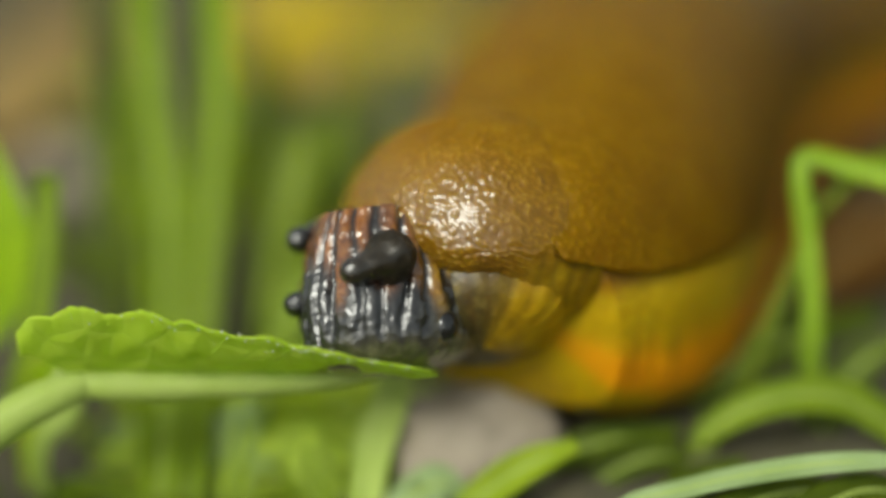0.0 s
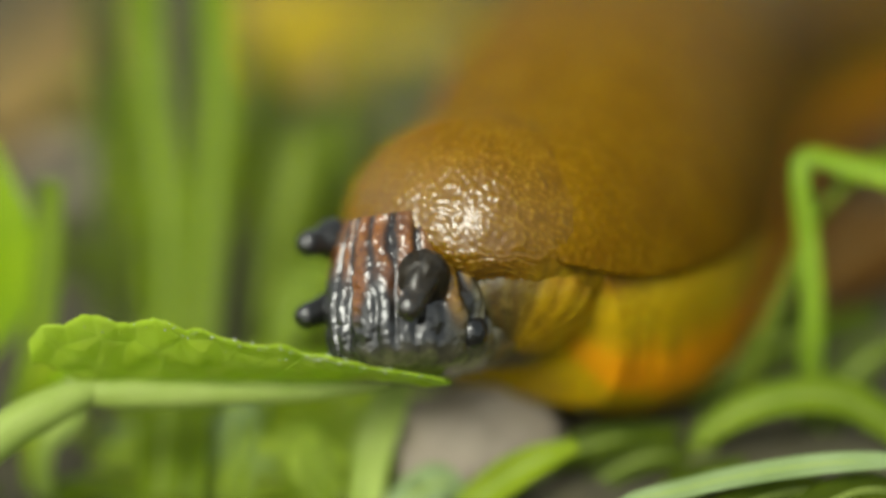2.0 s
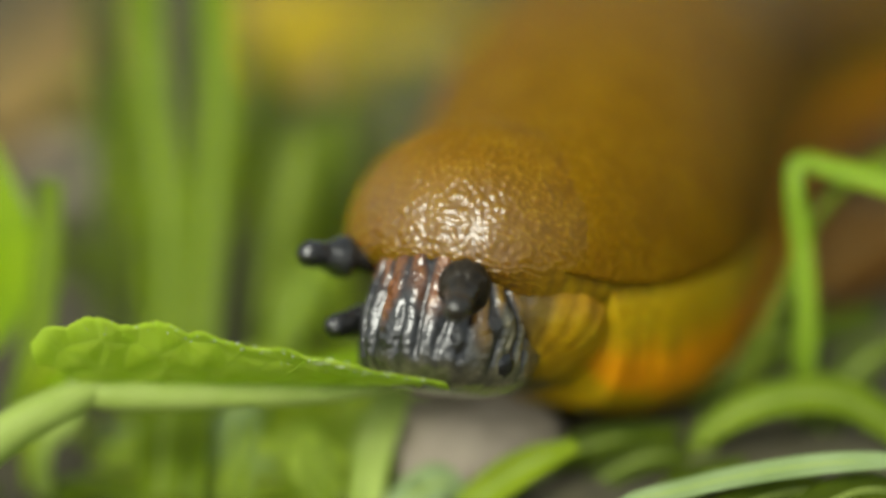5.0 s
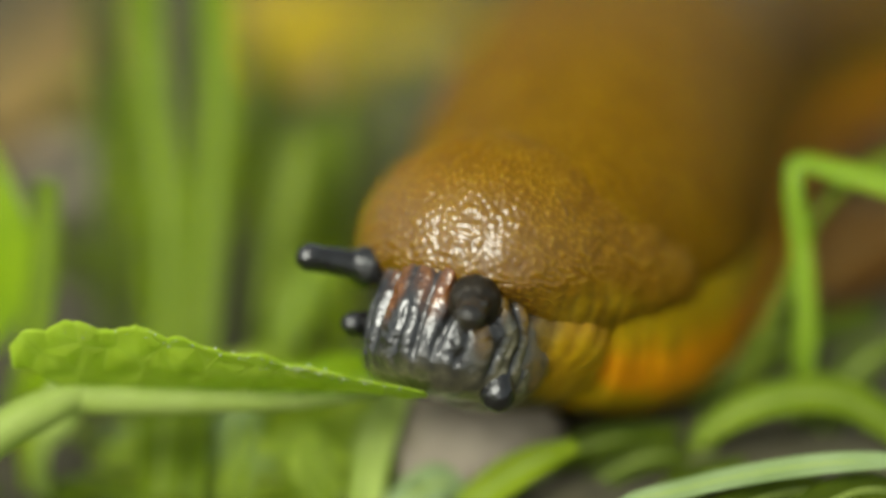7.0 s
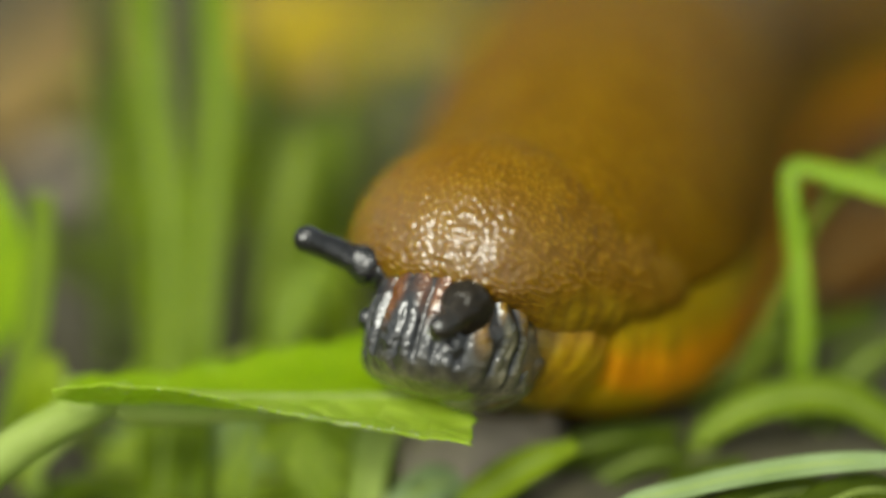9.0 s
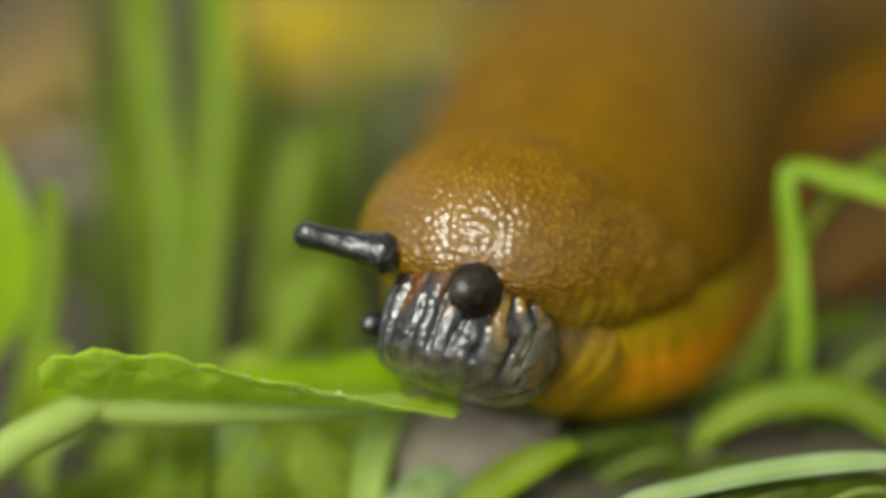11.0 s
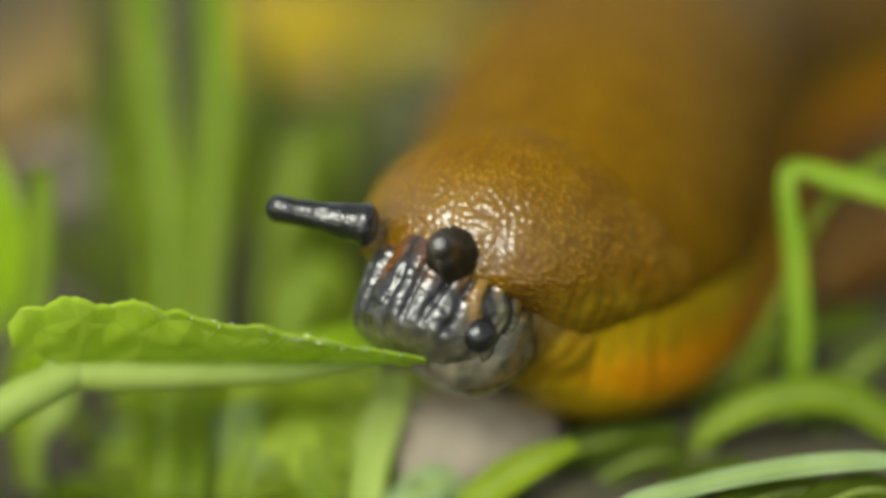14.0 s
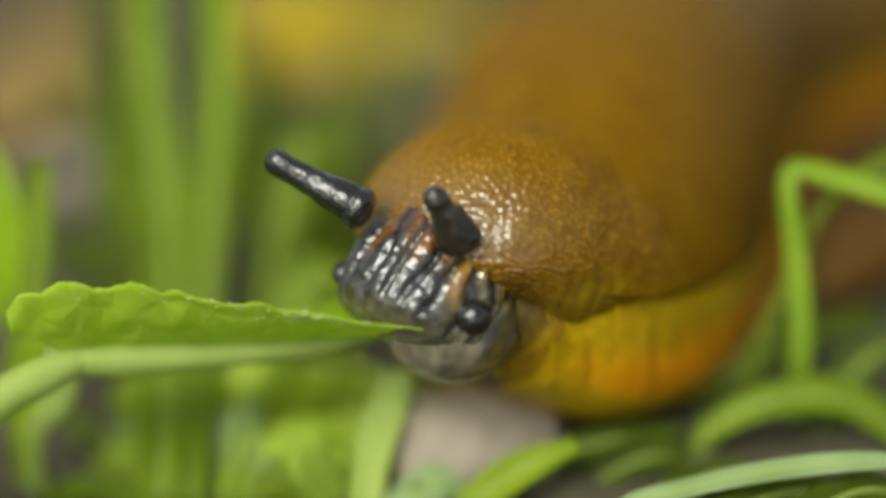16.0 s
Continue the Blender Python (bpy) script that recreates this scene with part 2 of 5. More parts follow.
def thing(name, base, label, category, group=""):
    ob = new(name)
    ob.empty_display_size = 0.002
    ob.matrix_basis = Matrix.Translation(V(base))
    return tagged(ob, label, category, group)


def skin_of(rings, close_start=True, close_end=True):
    """Vertices and faces of a tube through closed rings of equal length."""
    verts, faces, n = [], [], len(rings[0])
    for ring in rings:
        verts += ring
    for i in range(len(rings) - 1):
        for j in range(n):
            k = (j + 1) % n
            faces.append((i * n + j, i * n + k, (i + 1) * n + k, (i + 1) * n + j))
    if close_start:
        verts.append(sum(rings[0], Vector()) / n)
        faces += [((j + 1) % n, j, len(verts) - 1) for j in range(n)]
    if close_end:
        first = (len(rings) - 1) * n
        verts.append(sum(rings[-1], Vector()) / n)
        faces += [(first + j, first + (j + 1) % n, len(verts) - 1) for j in range(n)]
    return verts, faces


def spline(points, steps):
    """A smooth curve through control points (tuples of any length)."""
    pts = [np.array(p, float) for p in points]
    pts = [2 * pts[0] - pts[1]] + pts + [2 * pts[-1] - pts[-2]]
    out = []
    for i in range(1, len(pts) - 2):
        a, b, c, d = pts[i - 1:i + 3]
        for k in range(steps):
            t = k / steps
            out.append(0.5 * (2 * b + (c - a) * t + (2 * a - 5 * b + 4 * c - d) * t * t + (3 * b - a - 3 * c + d) * t ** 3))
    out.append(pts[-2])
    return out


def smooth_step(a, b, x):
    t = min(1.0, max(0.0, (x - a) / (b - a)))
    return t * t * (3 - 2 * t)


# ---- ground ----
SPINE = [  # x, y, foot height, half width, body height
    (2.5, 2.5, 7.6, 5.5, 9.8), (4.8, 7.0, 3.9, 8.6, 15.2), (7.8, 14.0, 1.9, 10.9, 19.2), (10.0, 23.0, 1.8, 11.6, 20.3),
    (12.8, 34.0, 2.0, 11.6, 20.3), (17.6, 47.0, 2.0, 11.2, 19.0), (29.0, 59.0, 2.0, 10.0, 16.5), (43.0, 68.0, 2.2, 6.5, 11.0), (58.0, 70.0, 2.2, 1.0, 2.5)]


def soil_height(x, y):
    """Height of the ground in mm at x, y in mm: flat soil with a low bank under the slug."""
    bank = 2.9 * smooth_step(-7, 5, x) * smooth_step(-3, 6, y)
    if abs(x) > 400 or abs(y) > 400:
        return 0.0
    lumps = 1.5 * noise.noise((x * 0.06, y * 0.06, 1.7)) + 0.7 * noise.noise((x * 0.19, y * 0.19, 4.1)) + 0.3 * noise.noise((x * 0.5, y * 0.5, 8.8))
    return bank + lumps * (1 - 0.75 * smooth_step(-7, 5, x) * smooth_step(-3, 6, y)) - 0.8


def build_ground():
    steps = [0.0]
    size = 1.0
    while steps[-1] < 60000:
        steps.append(steps[-1] + size)
        if steps[-1] > 80:
            size *= 1.25
    axis = [-s for s in steps[:0:-1]] + steps
    n = len(axis)
    verts = [Vector((x, y + 30, soil_height(x, y + 30))) * MM for y in axis for x in axis]
    faces = [(j * n + i, j * n + i + 1, (j + 1) * n + i + 1, (j + 1) * n + i) for j in range(n - 1) for i in range(n - 1)]
    tagged(new("ground", mesh_from("ground", verts, faces, SOIL)), "damp brown garden soil, lumpy, under the plants", "soil", kind="structure")


build_ground()


# ---- slug ----
def body_ring(p, tangent, a, h, foot, from_angle=0.0, to_angle=360.0, count=72, swell=1.0, rim=None):
    side = Vector((tangent[1], -tangent[0], 0)).normalized()
    out = []
    for i in range(count):
        q = radians(from_angle + (to_angle - from_angle) * i / count)
        c, s = math.cos(q), math.sin(q)
        grow = swell if rim is None else rim + (swell - rim) * smooth_step(0.0, 0.42, min(i, count - i) / count)
        x = a * grow * math.copysign(abs(c) ** (0.9 if s > 0 else 0.5), c)
        z = foot + 0.42 * h + (0.58 * h * grow * s if s > 0 else -0.42 * h * abs(s) ** 0.55)
        out.append(V(p) + side * x * MM + Vector((0, 0, z * MM)))
    return out


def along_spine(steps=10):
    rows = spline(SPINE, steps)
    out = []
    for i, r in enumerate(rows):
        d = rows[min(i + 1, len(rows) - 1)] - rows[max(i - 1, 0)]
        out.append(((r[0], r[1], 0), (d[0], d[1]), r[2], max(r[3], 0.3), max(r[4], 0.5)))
    return out


def trunk_mesh(first, last, front_taper=0.0, rear_taper=0.0):
    """The flank and sole: mustard skin, an orange band above the sole, upright pleats in it."""
    rings, dorsal, band, notch, count = [], [], [], [], 144
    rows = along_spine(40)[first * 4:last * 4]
    for i, (p, d, foot, a, h) in enumerate(rows):
        k = 0.98 - front_taper * (1 - smooth_step(0, 36, i)) - rear_taper * (1 - smooth_step(0, 36, len(rows) - 1 - i))
        ring = body_ring(p, d, a * k, h * k, foot + 0.3 * h * (0.98 - k), count=count)
        axis = sum(ring, Vector()) / count
        for j in range(count):
            up = math.sin(2 * math.pi * j / count)
            low = 1 - smooth_step(-0.12, 0.10, up)
            fold = noise.noise((i * 0.31 + 0.8 * up, 3.0, first)) + 0.5 * noise.noise((i * 0.83 + 0.5 * up, 6.0, first))
            crease = smooth_step(0.18, 0.55, fold) * low * smooth_step(-0.9, -0.5, up)
            ring[j] = axis + (ring[j] - axis) * (1 - 0.028 * crease + 0.010 * low * noise.noise((i * 0.15, up * 3, 2.0)))
            wave = up + 0.06 * noise.noise((i * 0.11, 1.0, first))
            dorsal.append(smooth_step(0.30, 0.50, up))
            near_neck = 1.0 if first else smooth_step(-6, 46, i)
            band.append(near_neck * (1 - smooth_step(-0.12, 0.02, wave)) * smooth_step(-0.62, -0.30, wave))
            notch.append(crease)
        rings.append(ring)
    marks = {"dorsal": dorsal, "band": band, "notch": notch}
    return mesh_from("trunk", *skin_of(rings), SKIRT, marks={key: values + [0.0, 0.0] for key, values in marks.items()})


def shield_mesh(first, last, name, material, rim_angle, grow=1.06, front=1.0, nose=1.0):
    """The thick hide over back and flanks, as a shell with a rounded lower rim."""
    rings = []
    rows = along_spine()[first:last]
    for i, (p, d, foot, a, h) in enumerate(rows):
        low = rim_angle(first + i)
        swell = grow * (front + (1 - front) * smooth_step(4, 18, i)) * (nose + (1 - nose) * smooth_step(0, 7, i)) * (0.95 + 0.05 * smooth_step(0, 16, len(rows) - 1 - i))
        outer = body_ring(p, d, a, h, foot, low, 180 - low, 64, swell, 0.99)
        rim = body_ring(p, d, a, h, foot, 180 - low, 180 - low + 6, 4, 0.985)
        inner = body_ring(p, d, a, h, foot, 180 - low, low, 24, 0.95)
        rings.append(outer + rim + inner)
    return mesh_from(name, *skin_of(rings), material)


def fringe_mesh(first, last):
    """The frilled edge of the foot: a rounded band along the body's base, notched by fine dark lines."""
    rings, lines, rises = [], [], []
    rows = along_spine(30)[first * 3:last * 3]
    notches = random.Random(2)
    for i, (p, d, foot, a, h) in enumerate(rows):
        side = Vector((d[1], -d[0], 0)).normalized()
        line = 1.0 if i % 4 == 0 and notches.random() < 0.75 else 0.0
        k = 1.0 - 0.10 * (1 - smooth_step(0, 34, i)) - 0.12 * (1 - smooth_step(0, 15, len(rows) - 1 - i)) - 0.02 * line
        ring = []
        for j in range(24):
            q = 2 * math.pi * j / 24
            x = k * (a * 0.97 + 0.40 + 0.05 * math.sin(i * 0.63)) * math.copysign(abs(math.cos(q)) ** 0.8, math.cos(q))
            ring.append(V(p) + side * x * MM + Vector((0, 0, (foot + 4.0 + 2.8 * math.sin(q)) * MM)))
            lines.append(line * (0.4 + 0.6 * smooth_step(-0.6, 0.3, math.sin(q))))
            rises.append(0.5 + 0.5 * math.sin(q))
        rings.append(ring)
    return mesh_from("foot_fringe", *skin_of(rings), FRINGE, marks={"notch": lines + [0.0, 0.0], "rise": rises + [0.5, 0.5]})


def hood_mesh():
    """Domed front of the mantle: rounded above, flattened below, thin rim at the front, packed with small tubercles."""
    verts, faces, wet, nubs, rims, pleats, n, m = [], [], [], [], [], [], 360, 190
    for i in range(1, m):
        v = math.pi * i / m
        for j in range(n):
            u = 2 * math.pi * j / n
            x, y, z = math.sin(v) * math.cos(u), math.sin(v) * math.sin(u), math.cos(v)
            normal = Vector((x / 9.0, y / 8.3, z / 7.35)).normalized()
            hang = smooth_step(-0.05, 0.35, x) * (1 - smooth_step(0.5, 0.8, x)) * smooth_step(0.0, 0.45, -y)
            rim = (1 - smooth_step(-0.16, 0.10, z + 0.10 * noise.noise((3 * x, 3 * y, 4.0)))) * hang
            z = z if z > 0 else z * (0.42 + 0.32 * hang)
            spread = 8.5 + 3.4 * smooth_step(-0.1, 0.9, x)
            p = Vector((spread * x, 8.3 * y * (1 - 0.22 * smooth_step(-0.2, 1.0, x)), 7.35 * z))
            q = p + 0.25 * noise.noise_vector(p * 0.8)
            near = noise.voronoi(Vector((q.x * 2.75, q.y * 2.3, q.z * 2.3)))[0]
            nub = smooth_step(0.02, 0.42, near[1] - near[0]) * (1 - 0.85 * rim)
            pleat = (0.5 + 0.5 * math.cos(7.0 * p.x + 2.5 * noise.noise(p * 0.5) + 0.8 * noise.noise(p * 1.7))) ** 2.2 * rim
            crease = noise.noise((p.x * 0.9, p.y * 0.5, p.z * 0.5))
            verts.append((p + normal * (0.115 * nub + 0.10 * crease - 0.05 * pleat)) * MM)
            nubs.append(nub)
            rims.append(rim)
            pleats.append(pleat)
            wet.append((1 - smooth_step(0.25, 0.85, z)) * (1 - 0.85 * smooth_step(-0.35, 0.55, x)))
    for i in range(m - 2):
        for j in range(n):
            k = (j + 1) % n
            faces.append((i * n + j, i * n + k, (i + 1) * n + k, (i + 1) * n + j))
    verts += [Vector((0, 0, 7.35 * MM)), Vector((0, 0, -7.35 * 0.42 * MM))]
    faces += [(j, (j + 1) % n, len(verts) - 2) for j in range(n)]
    faces += [((m - 2) * n + j, (m - 2) * n + (j + 1) % n, len(verts) - 1) for j in range(n)]
    return mesh_from("hood", verts, faces, MANTLE, marks={"wet": wet + [0.0, 0.0], "nub": nubs + [0.0, 0.0], "rim": rims + [0.0, 0.0], "pleat": pleats + [0.0, 0.0]})


def head_mesh():
    """Furrowed head: the local z axis runs from the neck (-3) to the mouth (+5), y points to the forehead, x to the near cheek."""
    rings, furrows, collars, cheeks, sides = [], [], [], [], []
    n, m, ridges = 288, 120, 22
    for i in range(m + 1):
        z = -4.6 + 9.2 * i / m
        t = (z + 3.2) / 7.8
        r = (3.75 + 1.05 * smooth_step(-0.15, 0.55, t) - 0.15 * smooth_step(0.6, 0.85, t)) * (1 + 0.9 * min(0.0, t))
        r *= math.sqrt(max(0.0, 1 - max(0.0, (t - 0.72) / 0.2801) ** 2.6)) * 0.98 + 0.02
        ring = []
        for j in range(n):
            q = 2 * math.pi * j / n
            c, s = math.cos(q), math.sin(q)
            bend = q + 0.20 * noise.noise((1.7 * c, 1.7 * s, 1.5 * t)) + 0.06 * noise.noise((5 * c, 5 * s, 5 * t + 3))
            phase = bend * ridges
            cheek = smooth_step(-0.1, 0.95, c + 0.35 * noise.noise((2 * c, 2 * s, 3 * t))) * smooth_step(0.25, 0.55, t)
            wide = 0.9 + 0.8 * noise.noise((3 * c, 3 * s, 1.5 * t + 7))
            groove = (0.5 + 0.5 * math.cos(phase)) ** 2.6 * min(1.0, max(0.25, wide))
            fork = (0.5 - 0.5 * math.cos(phase)) ** 6 * smooth_step(0.42, 0.62, t) * smooth_step(-0.1, 0.3, noise.noise((4 * c, 4 * s, 5.0)))
            fade = (1 - smooth_step(0.66, 0.92, t)) * (1 - 0.5 * cheek) * (0.7 + 0.6 * noise.noise((4 * c, 4 * s, 4 * t + 9)))
            beads = 0.09 * noise.noise((8 * c, 8 * s, 12 * t)) + 0.05 * noise.noise((16 * c, 16 * s, 30 * t))
            lumps = 0.32 * noise.noise((1.8 * c, 1.8 * s, 2.6 * t))
            rr = max(0.02, r - (0.40 * groove + 0.22 * fork) * fade + (beads + lumps) * min(1, r / 2))
            ring.append(Vector((rr * 1.02 * c, rr * (0.98 - 0.06 * t) * s, z)) * MM)
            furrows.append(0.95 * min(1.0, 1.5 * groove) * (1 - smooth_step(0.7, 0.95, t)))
            reach = 0.37 + 0.5 * noise.noise((2.5 * c, 2.5 * s, 3.0)) + 0.10 * smooth_step(0.0, 0.6, c)
            collars.append((1 - smooth_step(reach - 0.18, reach + 0.10, t)) * (0.75 + 0.5 * noise.noise((3 * c, 3 * s, 4 * t + 2))))
            cheeks.append(max(cheek, 0.6 * smooth_step(0.70, 0.95, t + 0.12 * noise.noise((2 * c, 2 * s, 5.0)))))
            sides.append(smooth_step(-0.1, 0.45, c))
        rings.append(ring)
    verts, faces = skin_of(rings)
    for values in (furrows, collars, cheeks, sides):
        values += [0.0, 0.0]
    return mesh_from("head", verts, faces, HEAD, marks={"furrow": furrows, "collar": collars, "cheek": cheeks, "flank": sides})


def neck_mesh():
    """Folded neck between head and foot, drawn in lengthwise pleats."""
    rings, dusks, pleats, glows = [], [], [], []
    for i in range(37):
        t = i / 36
        z = -5.5 + 11.0 * t
        r = 5.2 * math.sqrt(max(0.0, 1 - (2 * t - 1) ** 4)) + 0.02
        ring = []
        for j in range(96):
            q = 2 * math.pi * j / 96
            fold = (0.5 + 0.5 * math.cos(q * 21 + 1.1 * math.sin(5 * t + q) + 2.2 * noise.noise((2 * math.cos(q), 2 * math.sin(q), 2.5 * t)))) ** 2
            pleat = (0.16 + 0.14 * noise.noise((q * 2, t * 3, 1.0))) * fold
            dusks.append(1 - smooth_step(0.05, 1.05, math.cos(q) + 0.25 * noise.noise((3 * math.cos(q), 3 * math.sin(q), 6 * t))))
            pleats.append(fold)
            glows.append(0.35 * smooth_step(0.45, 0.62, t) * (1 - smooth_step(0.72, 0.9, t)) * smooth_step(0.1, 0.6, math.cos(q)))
            rr = max(0.02, r - pleat * min(1, r) + 0.2 * noise.noise((2 * math.cos(q), 2 * math.sin(q), 3 * t)))
            ring.append(Vector((rr * math.cos(q), rr * 0.9 * math.sin(q), z)) * MM)
        rings.append(ring)
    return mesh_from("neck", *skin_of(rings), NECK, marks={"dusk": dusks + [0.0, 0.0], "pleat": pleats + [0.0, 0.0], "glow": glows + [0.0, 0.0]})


def lobe_mesh():
    """Soft lip lobe beside the mouth: an uneven bag drawn in wrinkles."""
    rings, rims = [], []
    for i in range(41):
        t = i / 40
        z = -4.6 + 8.2 * t
        r = 3.7 * max(0.0, 1 - abs(2 * t - 1) ** 2.6) ** 0.5 * (1 - 0.10 * t) + 0.02
        ring = []
        for j in range(80):
            q = 2 * math.pi * j / 80
            pleat = (0.5 + 0.5 * math.cos(q * 11 + 1.2 * math.sin(4 * t + 2 * q))) ** 2
            lump = noise.noise((1.6 * math.cos(q), 1.6 * math.sin(q), 2.5 * t)) + 0.5 * noise.noise((4 * math.cos(q), 4 * math.sin(q), 7 * t))
            rr = max(0.02, r * (1 + 0.12 * lump) - 0.05 * pleat * min(1, r))
            rims.append(max(1 - smooth_step(0.3, 0.55, t), smooth_step(0.2, 0.95, math.cos(q) - 0.5 * t + 0.3 + 0.4 * noise.noise((2 * math.cos(q), 2 * math.sin(q), 3 * t)))))
            ring.append(Vector((rr * 1.1 * math.cos(q), rr * 0.85 * math.sin(q), z)) * MM)
        rings.append(ring)
    return mesh_from("lip", *skin_of(rings), LOBE, marks={"rim": rims + [0.0, 0.0]})


def tentacle_mesh(length, root, shaft, bulb, flare=2.2):
    """Tentacle with its tip at the origin, reaching back along -z to its root."""
    rings = []
    for i in range(61):
        t = i / 60
        z = -length * t
        r = shaft + (root - shaft) * t ** flare
        r *= math.sqrt(max(0.0, 1 - (max(0.0, t * length - length + root * 0.85) / (root * 0.85)) ** 2.4)) * 0.98 + 0.02
        swell = bulb - (shaft + (root - shaft) * (bulb / length) ** flare)
        r += swell * math.exp(-((t * length - bulb * 0.9) / (bulb * 1.3)) ** 2)
        if t * length < bulb:
            r *= math.sqrt(max(0.0, 1 - (1 - t * length / bulb) ** 2)) * 0.99 + 0.01
        ring = []
        for q in (2 * math.pi * j / 40 for j in range(40)):
            rr = r * (1 + 0.07 * noise.noise((1.5 * math.cos(q), 1.5 * math.sin(q), 1.1 * z)) + 0.035 * noise.noise((4 * math.cos(q), 4 * math.sin(q), 4 * z)))
            ring.append(Vector((rr * math.cos(q), rr * math.sin(q), z)) * MM)
        rings.append(ring)
    return mesh_from("tentacle", *skin_of(rings), TENTACLE)


def drawn_in_tentacle():
    """Half-retracted eye tentacle: a small shiny tip in a thick dull collar; tip at the origin, root along -z."""
    rows = spline([(0.0, 0.02), (0.12, 0.46), (0.65, 0.75), (1.2, 0.73), (1.8, 0.84), (2.6, 1.05), (3.3, 1.20), (3.8, 1.05), (4.1, 0.05)], 7)
    rings, gloss = [], []
    for z, r in rows:
        ring = []
        for j in range(40):
            q = 2 * math.pi * j / 40
            rr = max(0.02, r * (1 + 0.14 * noise.noise((1.4 * math.cos(q), 1.4 * math.sin(q), z)) * smooth_step(1.0, 1.8, z)))
            ring.append(Vector((rr * math.cos(q), rr * math.sin(q), -z)) * MM)
            gloss.append(1 - 0.6 * smooth_step(1.2, 2.0, z))
        rings.append(ring)
    return mesh_from("tentacle", *skin_of(rings), COLLAR, marks={"gloss": gloss + [0.0, 0.0]})


def collar_mesh():
    """Puckered dull black knob round the drawn-in tentacle."""
    bm = bmesh.new()
    bmesh.ops.create_icosphere(bm, subdivisions=5, radius=1)
    for v in bm.verts:
        k = 1 + 0.16 * noise.noise(v.co * 1.1 + Vector((4, 0, 0))) + 0.06 * noise.noise(v.co * 3) + 0.02 * noise.noise(v.co * 9)
        v.co = Vector((v.co.x * 1.42, v.co.y * 1.3, v.co.z * 1.5)) * k * MM
    me = bpy.data.meshes.new("tentacle_collar")
    bm.to_mesh(me)
    bm.free()
    me.materials.append(COLLAR)
    me.attributes.new("gloss", "FLOAT", "POINT").data.foreach_set("value", [0.12] * len(me.vertices))
    me.polygons.foreach_set("use_smooth", [True] * len(me.polygons))
    return me


slug = thing("slug", (9.0, 22.0, 5.0), "large rusty brown slug with black head, chewing a green leaf", "slug")
trunk_front = part("trunk", trunk_mesh(0, 22, 0.16, 0.16), slug, "mustard flank skin with an orange pleated band, raised towards the leaf")
part("trunk", trunk_mesh(6, 81, 0.06, 0.0), slug, "yellowish lower flank skin")
back = part("back", shield_mesh(24, 81, "back", TRUNK, lambda i: 2, 1.03, 0.95), slug, "brown wrinkled back")
mantle = part("mantle", shield_mesh(0, 42, "mantle", SHOULDER, lambda i: np.interp(i, [0, 5, 10, 20, 30], [30, 20, 14, 7, 4]), 1.06, 1.055, 0.80), slug, "smooth brown mantle with a rounded rim")
part("foot_fringe", fringe_mesh(12, 81), slug, "orange foot fringe along the body")
hood = part("hood", hood_mesh(), slug, "wet brown mantle front packed with small tubercles")
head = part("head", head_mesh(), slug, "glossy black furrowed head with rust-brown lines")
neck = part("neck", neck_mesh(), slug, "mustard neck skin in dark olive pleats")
lip = part("lip", lobe_mesh(), slug, "translucent grey lip lobe")
eye_tentacle_far = part("eye_tentacle", tentacle_mesh(6.1, 1.30, 0.64, 0.78, 1.9), slug, "glossy black eye tentacle with a rounded tip")
tentacle_base = part("tentacle_base", tentacle_mesh(2.7, 1.55, 0.66, 0.74, 0.7), slug, "swollen black base of the eye tentacle")
eye_tentacle_near = part("eye_tentacle", drawn_in_tentacle(), slug, "half-retracted thick black eye tentacle with a shiny tip")
tentacle_collar = part("tentacle_collar", collar_mesh(), slug, "puckered dull black collar of the drawn-in eye tentacle")
feeler_far = part("feeler", tentacle_mesh(3.5, 1.15, 0.68, 0.72), slug, "short dark lower feeler")
feeler_near = part("feeler", tentacle_mesh(4.0, 1.05, 0.85, 0.98), slug, "short dark lower feeler with a shiny tip")


# ---- plants ----
def ribbon(name, points, widths, material, fold=0.12, face=None, thick=0.16, steps=8, frill=0.0):
    """A leaf or grass blade along a curve: V-folded, thin at the edges, with real thickness."""
    rows = spline([(*p, w) for p, w in zip(points, widths)], steps)
    rings = []
    for i, r in enumerate(rows):
        p = Vector(r[:3])
        d = Vector(rows[min(i + 1, len(rows) - 1)][:3]) - Vector(rows[max(i - 1, 0)][:3])
        d.normalize()
        out = Vector(face) if face else Vector((0, -1, 0.35))
        side = d.cross(out).normalized()
        up = side.cross(d).normalized()
        w = max(r[3], 0.05) * (1 + frill * noise.noise((i * 0.9, 2.0, 1.0)))
        top, low = [], []
        for k in range(9):
            u = k / 4 - 1
            lift = fold * w * abs(u) + 0.03 * w * math.cos(u * 9)
            half = thick * (1.15 - abs(u)) * 0.5
            top.append((p + side * (u * w * 0.5) + up * (lift + half)) * MM)
            low.append((p + side * (u * w * 0.5) + up * (lift - half)) * MM)
        rings.append(top + low[::-1])
    return mesh_from(name, *skin_of(rings), material)


def stalk(name, points, radii, material, steps=8, sides=12):
    rows = spline([(*p, r) for p, r in zip(points, radii)], steps)
    rings = []
    for i, r in enumerate(rows):
        d = Vector(rows[min(i + 1, len(rows) - 1)][:3]) - Vector(rows[max(i - 1, 0)][:3])
        x = d.cross(Vector((0.3, -1, 0.2))).normalized()
        y = d.cross(x).normalized()
        rings.append([(Vector(r[:3]) + (x * math.cos(q) + y * math.sin(q)) * r[3]) * MM for q in (2 * math.pi * k / sides for k in range(sides))])
    return mesh_from(name, *skin_of(rings), material)


